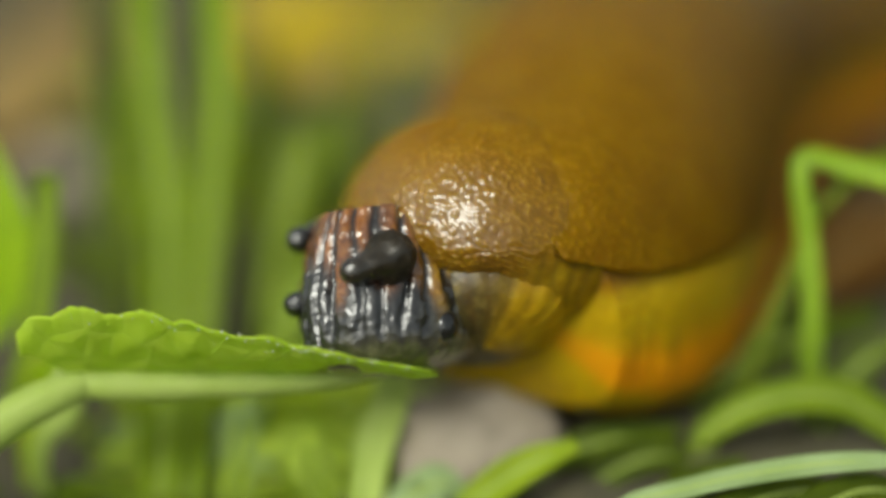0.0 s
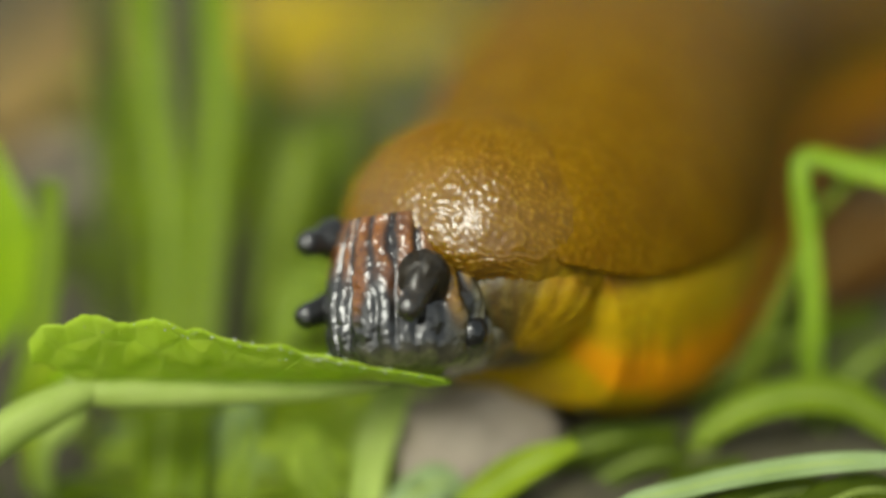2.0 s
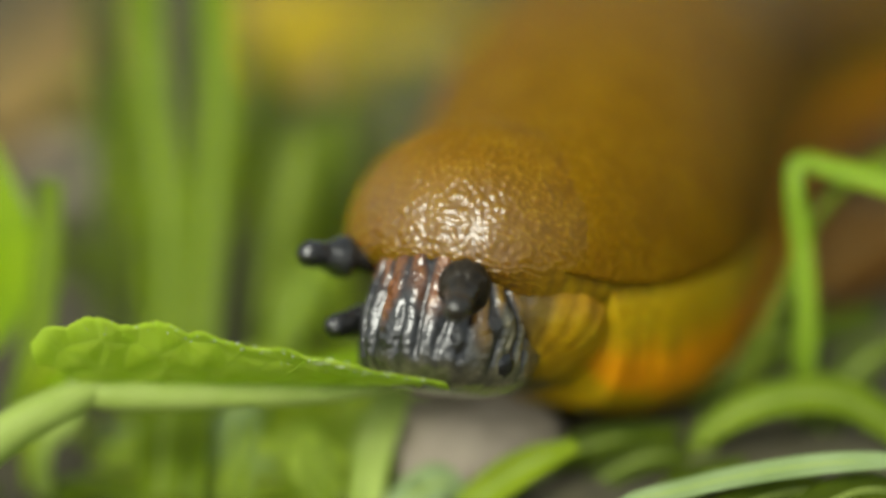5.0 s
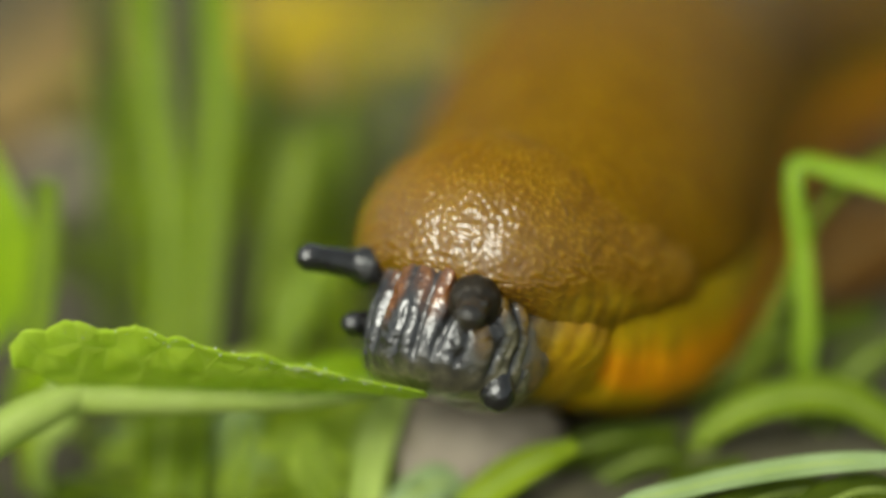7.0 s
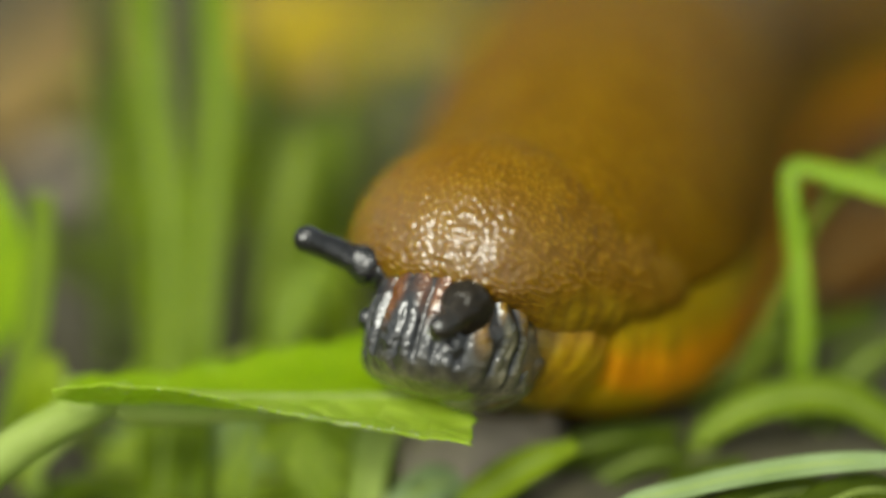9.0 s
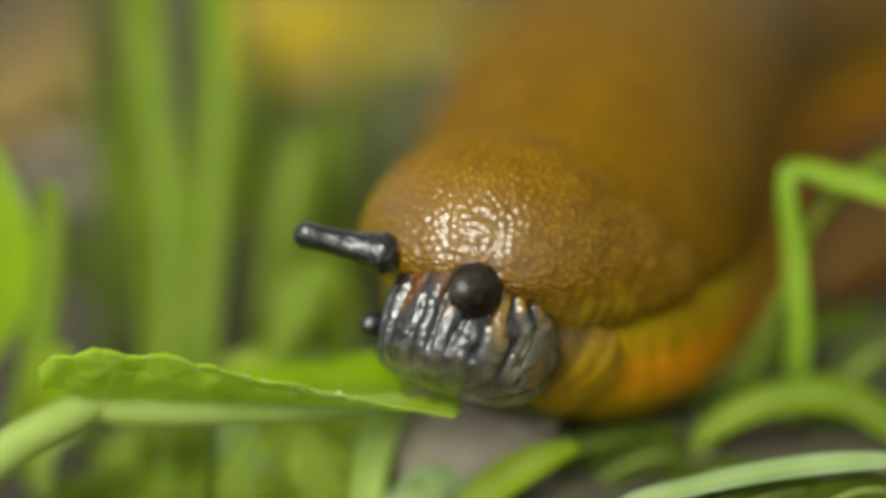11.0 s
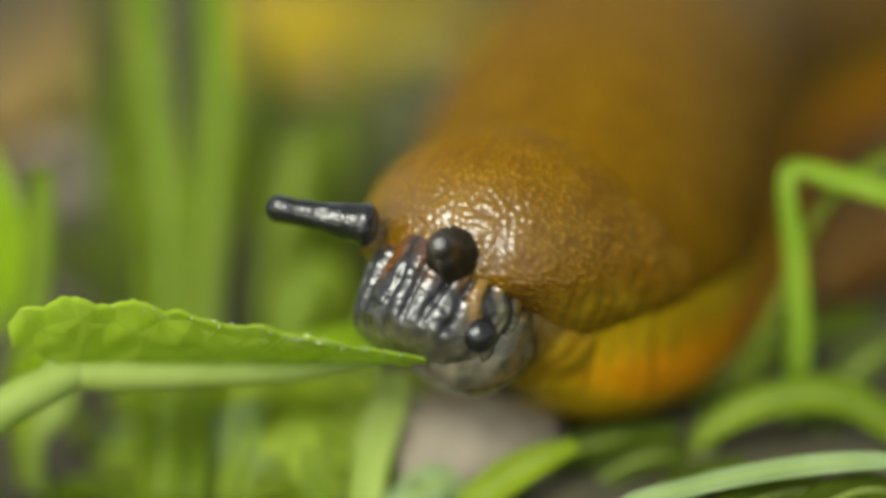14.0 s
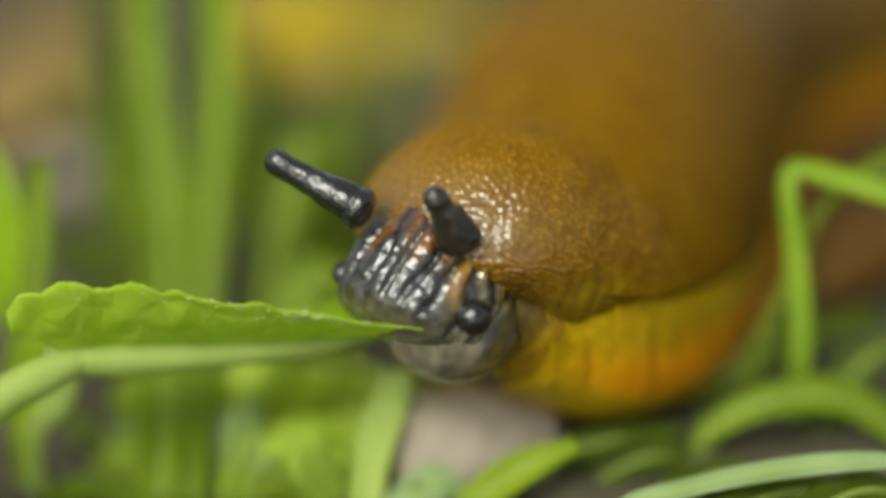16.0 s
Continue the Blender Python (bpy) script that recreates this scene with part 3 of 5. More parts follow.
def rooted(points):
    """The same curve carried down into the soil below its first point."""
    x, y, z = points[0]
    low = soil_height(x, y) - 0.8
    if z - low < 0.5:
        return points
    return [(x, y, low)] + points


def grass_blade(points, widths, material, label, fold=0.25, face=None, group="grass blades"):
    pts = rooted(points)
    if len(pts) > len(widths):
        widths = [widths[0]] + widths
    x, y, z = pts[0]
    ob = new("grass_blade", ribbon("grass_blade", pts, widths, material, fold, face))
    out = Vector(face).normalized() if face else Vector((0, -0.94, 0.33))
    ridge = [tuple(Vector(p) + out * 0.04) for p in pts]
    part("midrib", stalk("midrib", ridge, [0.05 * max(widths) + 0.05] * (len(pts) - 1) + [0.04], RIB, 6, 6), ob)
    return tagged(ob, label, "grass", group)


# the eaten leaf: rib along its length, two halves hinged on it
NEAR_UP, FAR_UP = 48, -5


def half_leaf(sign, widths, length, name, twist, veins_on):
    """Half a blade in the hinge's frame: z along the rib, x to the side; toothed edge, veins in relief.
    widths: at base, middle and end; twist: degrees of turn about the rib at base and end. Returns the point at (u, z)."""
    def point(u, z, above=0.0):
        t = (z + 3.6) / (length + 3.6)
        w = np.interp(t, [0.0, 0.05, 0.14, 0.3, 0.65, 1.0], [0.66 * widths[0], 0.90 * widths[0], 1.02 * widths[0], widths[0], widths[1], widths[2]])
        tooth = (z + 1.35) / 3.3 % 1.0
        fade = 1 - 0.7 * smooth_step(0.3, 0.7, t)
        w *= 1 + fade * (0.10 * math.sin(math.pi * tooth) * (1 + 0.9 * noise.noise((z * 0.31, 6.0, sign))) - 0.05) + 0.07 * noise.noise((z * 0.6, sign, 3.0)) + 0.035 * noise.noise((z * 2.3, sign, 9.0)) + 0.02 * noise.noise((z * 6.1, sign, 5.0))
        inner = 0.60 * (1 - smooth_step(-3.6, -0.2, z))
        uu = inner + (1 - inner) * u
        vein = (0.045 + 0.03 * noise.noise((z * 0.25, 1.0, sign))) * math.cos((z - 1.1 * uu * w + 0.9 * noise.noise((z * 0.35, uu * 1.5, 8.0))) * 2 * math.pi / 3.3) * math.sin(math.pi * uu) + 0.10 * noise.noise((z * 0.8, uu * 4, sign + 2.0)) * min(1, uu * 3)
        y = -0.07 * w * math.sin(math.pi * uu) + vein + 0.22 * noise.noise((z * 0.3, uu * 2, sign + 5.0)) * uu + above
        q = radians(-sign * twist(z))
        x = sign * uu * w
        return Vector((x * math.cos(q) + y * math.sin(q), y * math.cos(q) - x * math.sin(q), z)) * MM

    rows, cols, verts, faces = 150, 14, [], []
    for i in range(rows + 1):
        z = -3.6 + (length + 3.6) * i / rows
        for layer in (-1, 1):
            for j in range(cols + 1):
                u = j / cols
                end = 0.35 * noise.noise((u * 6, 4.0, sign)) if i == rows else 0.0
                verts.append(point(u, z + end, (0.10 - 0.07 * u) * layer))
    stride = 2 * (cols + 1)
    for i in range(rows):
        for j in range(cols):
            a, b = i * stride + j, (i + 1) * stride + j
            faces.append((a, a + 1, b + 1, b))
            a, b = a + cols + 1, b + cols + 1
            faces.append((a + 1, a, b, b + 1))
        a, b = i * stride, (i + 1) * stride
        faces.append((a, b, b + cols + 1, a + cols + 1))
        faces.append((a + cols, a + 2 * cols + 1, b + 2 * cols + 1, b + cols))
    for a in (0, rows * stride):
        for j in range(cols):
            faces.append((a + j, a + cols + 1 + j, a + cols + 2 + j, a + j + 1))
    half = part("leaf_half", mesh_from(name, verts, faces, UNDERSIDE if veins_on else FAR_LEAF), plant)
    for k in range(5 if veins_on else 0):
        z0 = -1.0 + 3.3 * k
        path = [tuple(point(u, z0 + 3.0 * u + 0.5 * noise.noise((k * 1.7, u * 2.0, 3.0)), -0.04) / MM) for u in (0.02, 0.3, 0.6, 0.9)]
        part("side_vein", stalk("side_vein", path, [0.09, 0.07, 0.05, 0.03], UNDERSIDE, 4, 8), half)
    if veins_on:
        part("edge_specks", specks(point, length), half, "tiny pale specks and hairs along the leaf edge")
    return half


def specks(point, length):
    """Tiny crumbs, droplets and hairs caught on the toothed edge."""
    verts, faces = [], []
    dice = random.Random(4)
    for k in range(230):
        z = dice.uniform(-1.0, length - 0.5) if k % 3 == 0 else dice.gauss(12.5, 2.6)
        z = min(length - 0.2, max(-1.5, z))
        c = point(dice.uniform(0.90, 1.01) if k % 5 else dice.uniform(0.75, 0.95), z, dice.uniform(-0.12, 0.12))
        r = dice.choice((0.015, 0.02, 0.03, 0.04, 0.05, 0.07, 0.095)) * MM
        size = Vector((dice.uniform(0.6, 1.2), dice.uniform(0.6, 1.2), dice.uniform(0.6, 1.2)))
        if k % 4 == 1:  # a hair
            r = 0.02 * MM
            size = Vector((dice.uniform(2, 7), dice.uniform(0.6, 4), dice.uniform(0.6, 3)))
        n = len(verts)
        verts += [c + Vector((d[0] * size.x, d[1] * size.y, d[2] * size.z)) * r for d in ((1, 0, 0), (-1, 0, 0), (0, 1, 0), (0, -1, 0), (0, 0, 1), (0, 0, -1))]
        faces += [(n + i, n + j, n + k2) for i, j, k2 in ((0, 2, 4), (2, 1, 4), (1, 3, 4), (3, 0, 4), (2, 0, 5), (1, 2, 5), (3, 1, 5), (0, 3, 5))]
    return mesh_from("edge_specks", verts, faces, SPECK)


plant = thing("leafy_plant", (-27.9, 0.2, 3.2), "light green leafy plant with a toothed, half-eaten leaf", "plant")
eaten_rib = part("midrib", stalk("midrib", [(-0.1, -0.1, -2.2), (-0.3, -0.35, 1), (-0.35, -0.45, 6), (-0.3, -0.4, 12), (-0.1, -0.1, 16.5)], [0.6, 1.0, 0.85, 0.7, 0.4], RIB), plant, "pale green leaf midrib")
near_half = tagged(half_leaf(-1, (6.2, 6.0, 5.6), 19.3, "leaf_half", lambda z: np.interp(z, [0, 3, 19.3], [15, 13, -22]), True), "toothed green leaf half, chewed at the end")
far_half = tagged(half_leaf(1, (2.0, 3.8, 5.6), 16.2, "leaf_half", lambda z: 0.0, False), "green leaf half behind the rib")
petiole = part("leaf_stalk", stalk("leaf_stalk", [(-19.0, 1.3, 8.0), (-21.8, 0.4, 7.2), (-24.7, -0.7, 6.0), (-28.0, -2.7, 4.1)], [0.6, 1.05, 1.2, 1.25], RIB), plant, "pale green leaf stalk")
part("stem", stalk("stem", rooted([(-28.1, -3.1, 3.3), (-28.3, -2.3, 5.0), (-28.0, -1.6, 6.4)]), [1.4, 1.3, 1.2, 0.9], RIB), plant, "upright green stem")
side_leaf = part("leaf", ribbon("leaf", [(-28.5, 9.8, 5.0), (-26.4, 11.1, 8.9), (-26.0, 12.4, 12.8), (-27.3, 14.8, 17.9)], [1.2, 3.4, 3.2, 0.4], FAR_LEAF, 0.1), plant, "bright green upright leaf")
side_leaf_back = part("leaf", ribbon("leaf", [(-25.3, 5.8, 3.4), (-24.0, 7.7, 7.6), (-23.4, 10.3, 11.9), (-23.3, 12.7, 15.9)], [1.2, 1.7, 1.7, 1.5], GRASS_MID, 0.1), plant, "narrow yellow-green leaf")

stray_leaf = part("leaf", ribbon("leaf", rooted([(-24.2, 6.0, 2.5), (-23.4, 6.5, 4.5), (-22.9, 7.0, 6.4), (-22.6, 8.0, 7.6)]), [1.2, 1.6, 2.4, 2.2, 0.8], GRASS, 0.1), plant, "short yellow-green leaf at the foot of the stem")
stray_leaf_low = part("leaf", ribbon("leaf", rooted([(-23.4, 4.0, 2.4), (-21.9, 4.5, 4.5), (-21.2, 5.0, 6.2), (-21.1, 5.5, 7.5)]), [1.0, 1.2, 1.6, 1.4, 0.5], GRASS_SOFT, 0.1), plant, "small pale green leaf at the foot of the stem")

# grass blades behind the slug
TALL = "tall upright green grass blade growing from the soil"
SHORT = "short green grass blade growing from the soil"
grass_blade([(-16.4, 3.1, 0.0), (-16.7, 11.6, 4.1), (-17.1, 17.8, 10.3), (-18.3, 22.4, 17.8), (-18.9, 27.4, 26.1)], [2.6, 3.0, 3.3, 2.9, 2.3], GRASS_MID, TALL)
grass_blade([(-14.9, 3.1, 0.0), (-15.0, 11.6, 4.1), (-14.5, 16.9, 10.7), (-14.0, 21.5, 18.2), (-14.3, 26.5, 26.4)], [2.4, 2.6, 2.6, 2.5, 2.2], GRASS_MID, TALL)
grass_blade([(-11.5, 27.6, 0.0), (-11.5, 35.1, 2.4), (-12.4, 39.4, 7.0), (-14.2, 43.5, 10.9)], [3.4, 4.4, 3.8, 1.0], GRASS_DARK, SHORT)
grass_blade([(-8.5, 27.6, 0.0), (-8.9, 36.6, 0.8), (-10.2, 40.8, 5.1), (-10.7, 44.0, 7.3)], [4.5, 5.6, 4.4, 1.5], GRASS_DARK, SHORT)
grass_blade([(-7.4, 29.3, 0.0), (-7.6, 43.5, -3.2), (-8.0, 45.1, 0.1), (-10.1, 46.1, 2.4)], [4.5, 5.0, 4.0, 1.5], GRASS, SHORT)
grass_blade([(-21.6, 32.9, 0.0), (-24.0, 50.6, -4.6), (-24.7, 53.7, -2.7), (-25.9, 55.9, -0.4)], [3.0, 3.4, 2.6, 0.8], GRASS_DARK, SHORT)
# two added dark blades stand in for the shaded gaps between the grass
grass_blade([(-21.1, 19.4, 0.0), (-21.7, 24.2, 7.4), (-22.3, 28.5, 14.3), (-22.7, 33.5, 22.6)], [1.6, 1.7, 1.5, 1.0], GRASS_SHADED, TALL)
grass_blade([(-12.2, 21.0, 0.0), (-11.7, 23.7, 6.4), (-11.2, 27.3, 11.6), (-11.6, 31.3, 17.9)], [1.8, 2.2, 2.0, 0.8], GRASS_SHADED, TALL)
grass_blade([(-9.7, 22.6, 0.0), (-8.9, 23.6, 6.0), (-7.5, 26.7, 10.3), (-6.8, 29.4, 13.9)], [1.8, 2.4, 2.2, 0.6], GRASS_MID, SHORT)
dice = random.Random(11)
for k in range(16):  # low growth on the soil behind
    x, y = dice.uniform(-24, -5), dice.uniform(26, 60)
    h, lean = dice.uniform(3, 8), dice.uniform(-4, 4)
    z = soil_height(x, y) - 0.8
    grass_blade([(x, y, z), (x + lean * 0.2, y, z + h * 0.5), (x + lean, y - 1, z + h), (x + lean * 1.7, y - 3, z + h * 1.1)], [2.2, 2.8, 2.2, 0.5], GRASS_DARK if k % 3 else GRASS, SHORT)
for k in range(36):  # low growth below the leaf
    x, y = dice.uniform(-17, 1.0), dice.uniform(6, 15)
    if x > -4 and y > 8:
        x -= 8
    h, lean = dice.uniform(2.0, 5.0), dice.uniform(-4, 4)
    z = soil_height(x, y) - 0.8
    grass_blade([(x, y, z), (x + lean * 0.2, y, z + h * 0.5), (x + lean, y - 0.6, z + h), (x + lean * 1.7, y - 1.5, z + h * 1.05)], [1.8, 3.0, 2.6, 0.5], (GRASS_LIT, GRASS, GRASS_LIT, GRASS_PALE)[k % 4], SHORT, 0.2, (0, -0.6, 0.8))

# the shade low on the bank is painted into these blades' green
DEEP = "grass blade low on the bank, green darkened for shade"
grass_blade([(14.6, -3.7, 1.9), (17.2, -2.4, 2.5), (20.2, -1.2, 2.5), (23.5, -0.5, 1.7)], [1.6, 2.2, 2.0, 0.8], GRASS_SHADED, DEEP, 0.15, (0, -0.5, 0.8))
grass_blade([(19.1, -4.6, 2.4), (21.5, -3.2, 3.0), (23.8, -2.1, 3.1), (27.2, -1.4, 2.3)], [1.6, 2.4, 2.2, 0.8], GRASS_SHADED, DEEP, 0.15, (0, -0.5, 0.8))
grass_blade([(10.7, -2.0, 0.8), (12.7, -0.6, 1.5), (14.7, 0.8, 2.1), (17.4, 2.1, 2.5)], [1.6, 2.2, 2.0, 0.8], GRASS_SHADED, DEEP, 0.15, (0, -0.5, 0.8))
grass_blade([(21.9, 6.1, 1.7), (23.2, 7.2, 4.1), (24.9, 8.1, 5.9), (27.2, 8.6, 7.1)], [2.0, 2.6, 2.4, 0.8], GRASS_SHADED, DEEP, 0.15, (0, -0.5, 0.8))
LOW = "bright green grass blade low under the leaf"
SUNWARD = (-0.4, -0.7, 0.6)
grass_blade([(-8.2, 6.0, -3.3), (-9.6, 6.9, -1.4), (-10.6, 7.9, 0.7), (-11.4, 9.6, 2.1)], [2.4, 2.8, 2.6, 1.0], GRASS_LIT, LOW, 0.15, SUNWARD)
grass_blade([(-6.3, 7.0, -3.5), (-6.6, 8.0, -1.3), (-7.3, 9.0, 0.8), (-8.3, 10.6, 1.9)], [2.4, 3.0, 2.6, 1.0], GRASS_LIT, LOW, 0.15, SUNWARD)
grass_blade([(-12.2, 6.0, -0.9), (-12.3, 6.7, 0.6), (-12.1, 7.5, 2.3), (-12.0, 8.8, 2.7)], [1.4, 2.6, 2.6, 0.8], GRASS_PALE, "pale small leaf blade under the eaten leaf", 0.1, SUNWARD)
grass_blade([(-13.1, 7.7, -4.3), (-13.8, 8.9, -1.8), (-14.3, 11.1, 0.5), (-14.2, 12.5, 3.6)], [2.4, 2.6, 2.2, 1.0], GRASS_LIT, LOW, 0.15, SUNWARD)
grass_blade([(-2.9, 0.6, -0.2), (-1.6, 1.0, 0.9), (-0.2, 1.2, 1.6), (1.2, 1.5, 1.2)], [1.8, 2.6, 2.4, 0.9], GRASS_PALE, "pale small grass blade near the pebble", 0.1, SUNWARD)
grass_blade([(1.3, 0.3, 0.4), (2.9, 0.7, 1.7), (4.9, 1.0, 3.0), (7.6, 1.5, 4.0)], [1.7, 2.2, 2.0, 0.9], GRASS, LOW, 0.1, SUNWARD)
grass_blade([(-20.8, 8.6, -4.8), (-21.1, 9.7, -2.3), (-22.0, 11.5, -0.9), (-23.0, 12.2, 0.6)], [2.0, 2.4, 2.0, 0.8], GRASS_DARK, LOW, 0.15, SUNWARD)
grass_blade([(-3.6, 8.6, -4.8), (-5.0, 9.5, -2.9), (-6.3, 10.2, -1.4), (-9.2, 11.5, -0.9)], [2.4, 3.0, 2.8, 1.0], GRASS_LIT, LOW, 0.15, SUNWARD)

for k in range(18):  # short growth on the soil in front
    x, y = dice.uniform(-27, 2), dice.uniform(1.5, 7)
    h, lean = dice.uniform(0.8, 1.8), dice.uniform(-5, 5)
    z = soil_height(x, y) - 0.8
    grass_blade([(x, y, z), (x + lean * 0.2, y, z + h * 0.5), (x + lean, y - 0.5, z + h), (x + lean * 1.8, y - 1.0, z + h)], [1.6, 2.4, 2.2, 0.5], (GRASS_SHADED, GRASS_MID, GRASS_DARK)[k % 3], SHORT, 0.2)
grass_blade([(-2.9, 6.7, -4.1), (-3.2, 7.7, -1.9), (-4.2, 9.0, 0.8), (-6.0, 10.8, 2.2)], [2.4, 3.0, 2.8, 1.0], GRASS_LIT, LOW, 0.15, SUNWARD)

for k in range(16):  # broad blades below the leaf, coloured pale to look lit in its shade
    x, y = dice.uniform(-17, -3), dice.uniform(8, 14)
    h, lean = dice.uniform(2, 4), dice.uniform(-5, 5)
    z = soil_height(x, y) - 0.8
    grass_blade([(x, y, z), (x + lean * 0.2, y, z + h * 0.5), (x + lean, y - 0.6, z + h), (x + lean * 1.7, y - 1.5, z + h * 1.05)], [2.4, 4.0, 3.6, 0.8], GRASS_LIT if k % 3 else GRASS, SHORT, 0.15, SUNWARD)

for k in range(22):  # broad blades near the leaf's foot, daylight painted in as paler green
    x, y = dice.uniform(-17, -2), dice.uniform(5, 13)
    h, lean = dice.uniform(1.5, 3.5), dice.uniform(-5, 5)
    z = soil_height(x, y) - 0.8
    grass_blade([(x, y, z), (x + lean * 0.2, y, z + h * 0.5), (x + lean, y - 0.6, z + h), (x + lean * 1.7, y - 1.5, z + h * 1.05)], [2.2, 3.6, 3.2, 0.7], GRASS_LIT if k % 3 else GRASS_PALE, SHORT, 0.15, SUNWARD)

BROAD = "broad soft green leaf low under the eaten leaf"
for points, width, skin in (
        ([(-16.8, 6.9, -3.6), (-16.6, 8.0, -1.3), (-16.2, 9.7, 0.0), (-15.5, 11.6, 1.7)], 7.0, GRASS_LIT),
        ([(-9.9, -20.9, 12.3), (-9.8, -20.3, 13.8), (-9.5, -19.6, 15.2), (-9.3, -17.9, 16.6)], 2.0, GRASS_MID),
        ([(-5.2, -21.8, 12.8), (-5.4, -21.2, 14.0), (-6.0, -20.7, 15.2), (-6.8, -19.1, 16.2)], 2.6, GRASS_MID)):
    grass_blade(points, [0.8 * width, width, 0.9 * width, 0.15 * width], skin, BROAD, 0.1, SUNWARD)

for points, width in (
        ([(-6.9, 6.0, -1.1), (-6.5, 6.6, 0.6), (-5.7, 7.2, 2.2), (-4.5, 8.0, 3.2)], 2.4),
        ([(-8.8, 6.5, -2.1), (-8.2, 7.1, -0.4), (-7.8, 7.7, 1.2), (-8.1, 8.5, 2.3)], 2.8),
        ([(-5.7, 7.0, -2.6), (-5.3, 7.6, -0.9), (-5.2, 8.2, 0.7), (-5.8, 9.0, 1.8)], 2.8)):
    grass_blade(points, [0.7 * width, width, 0.9 * width, 0.2 * width], GRASS_LIT, LOW, 0.1, SUNWARD)

HAZY = "yellow-green young leaf behind the eaten leaf"
for points, width, skin in (
        ([(-9.7, 12.0, 4.6), (-9.0, 13.0, 6.4), (-8.2, 14.0, 8.2), (-7.2, 15.0, 9.7)], 3.0, GRASS_MID),
        ([(-6.6, 15.0, 2.6), (-6.6, 16.0, 4.6), (-7.0, 17.0, 6.4), (-7.7, 19.0, 7.2)], 3.0, GRASS),
        ([(-11.0, 17.0, 4.0), (-10.4, 19.0, 8.0), (-9.4, 21.0, 12.0), (-8.6, 23.0, 15.0)], 3.6, GRASS_DARK)):
    grass_blade(points, [0.7 * width, width, 0.9 * width, 0.2 * width], skin, HAZY, 0.1, SUNWARD)

# grass on the bank beside the slug
bent_blade = grass_blade([(21.2, 7.9, 7.9), (20.8, 8.9, 12.5), (20.2, 9.7, 16.5), (20.6, 10.3, 17.7), (22.7, 10.1, 17.3), (26.6, 9.6, 16.3), (30.5, 8.9, 14.7)], [1.2, 1.3, 1.1, 1.0, 1.3, 1.4, 0.8], GRASS_FRESH, "bright green grass blade bent over sharply")
grass_blade([(18.3, 8.8, 5.2), (20.2, 10.0, 10.1), (22.2, 11.0, 14.5), (25.7, 12.2, 17.0), (30.3, 12.6, 18.1)], [0.9, 0.9, 0.8, 1.0, 0.6], GRASS_DARK, "green grass blade crossing the bent one")
grass_blade([(15.3, 4.1, 3.2), (18.1, 4.1, 5.1), (22.0, 4.4, 5.6), (25.3, 4.1, 4.2), (29.3, 3.1, 1.5)], [1.6, 2.2, 2.5, 2.4, 1.2], GRASS_MID, "arching broad green grass blade on the bank", 0.15, (0, -0.5, 0.8))
grass_blade([(9.9, -3.0, 2.3), (13.6, -2.7, 3.6), (17.6, -2.4, 4.4), (21.7, -2.2, 4.9), (25.9, -2.4, 5.2)], [1.1, 1.2, 1.3, 1.3, 0.9], GRASS_PALE, "pale green arching grass blade", 0.15, (0, -0.5, 0.8))
grass_blade([(1.8, 1.8, -0.4), (5.1, 2.7, 1.5), (9.0, 3.4, 3.0), (13.7, 4.6, 3.1)], [1.4, 1.8, 2.0, 1.0], GRASS_SHADED, "low green grass blade under the slug", 0.15, (0, -0.5, 0.8))
grass_blade([(7.0, 1.8, -0.4), (9.7, 2.7, 1.4), (12.3, 3.1, 2.3), (15.6, 3.7, 1.2)], [1.4, 1.8, 2.0, 1.0], GRASS_SHADED, "low green grass blade under the slug", 0.15, (0, -0.5, 0.8))
grass_blade([(15.7, 9.0, 3.2), (18.1, 9.8, 5.0), (20.8, 10.4, 6.2), (26.4, 11.9, 7.0)], [2.0, 2.8, 2.8, 1.2], GRASS_SHADED, "dark green grass blade lying on the bank", 0.15, (0, -0.5, 0.8))
grass_blade([(-4.7, 1.6, -0.8), (-4.0, 3.2, 2.6), (-3.1, 4.3, 4.9), (-2.6, 5.6, 6.6)], [2.4, 2.6, 2.4, 2.0], GRASS_SOFT, "light green grass stem under the leaf", 0.1, SUNWARD)
grass_blade([(-17.1, 6.9, -3.8), (-16.4, 8.4, -0.4), (-15.7, 10.8, 2.2), (-16.0, 13.1, 4.9)], [2.4, 2.8, 2.6, 1.8], GRASS, "green grass stem under the leaf")


# fallen leaves on the soil
def fallen_leaf(points, widths, material, label):
    ob = tagged(new("fallen_leaf", ribbon("fallen_leaf", points, widths, material, 0.08, (0, -0.3, 1), 0.25)), label, "leaf", "fallen leaves")
    part("midrib", stalk("midrib", [(x, y, z + 0.15) for x, y, z in points], [0.5, 0.45, 0.35, 0.15], STRAW), ob)
    return ob


fallen_leaf([(-18.3, 76.1, 1.0), (-13.4, 74.8, 3.0), (-8.7, 74.1, 3.0), (-5.9, 77.5, 1.0)], [6, 13, 12, 3], YELLOW, "yellowed fallen leaf lying on the soil")
fallen_leaf([(-6.6, 84.7, 1.0), (-2.6, 78.3, 3.0), (0.3, 79.0, 3.0), (2.8, 87.7, 1.0)], [5, 9, 9, 3], YELLOW, "bright yellow fallen leaf lying on the soil")
fallen_leaf([(-35.5, 53.8, 1.0), (-32.6, 58.1, 3.0), (-30.8, 70.7, 3.0), (-29.4, 89.2, 1.0)], [4, 9, 9, 4], STRAW, "tan dead leaf lying on the soil")
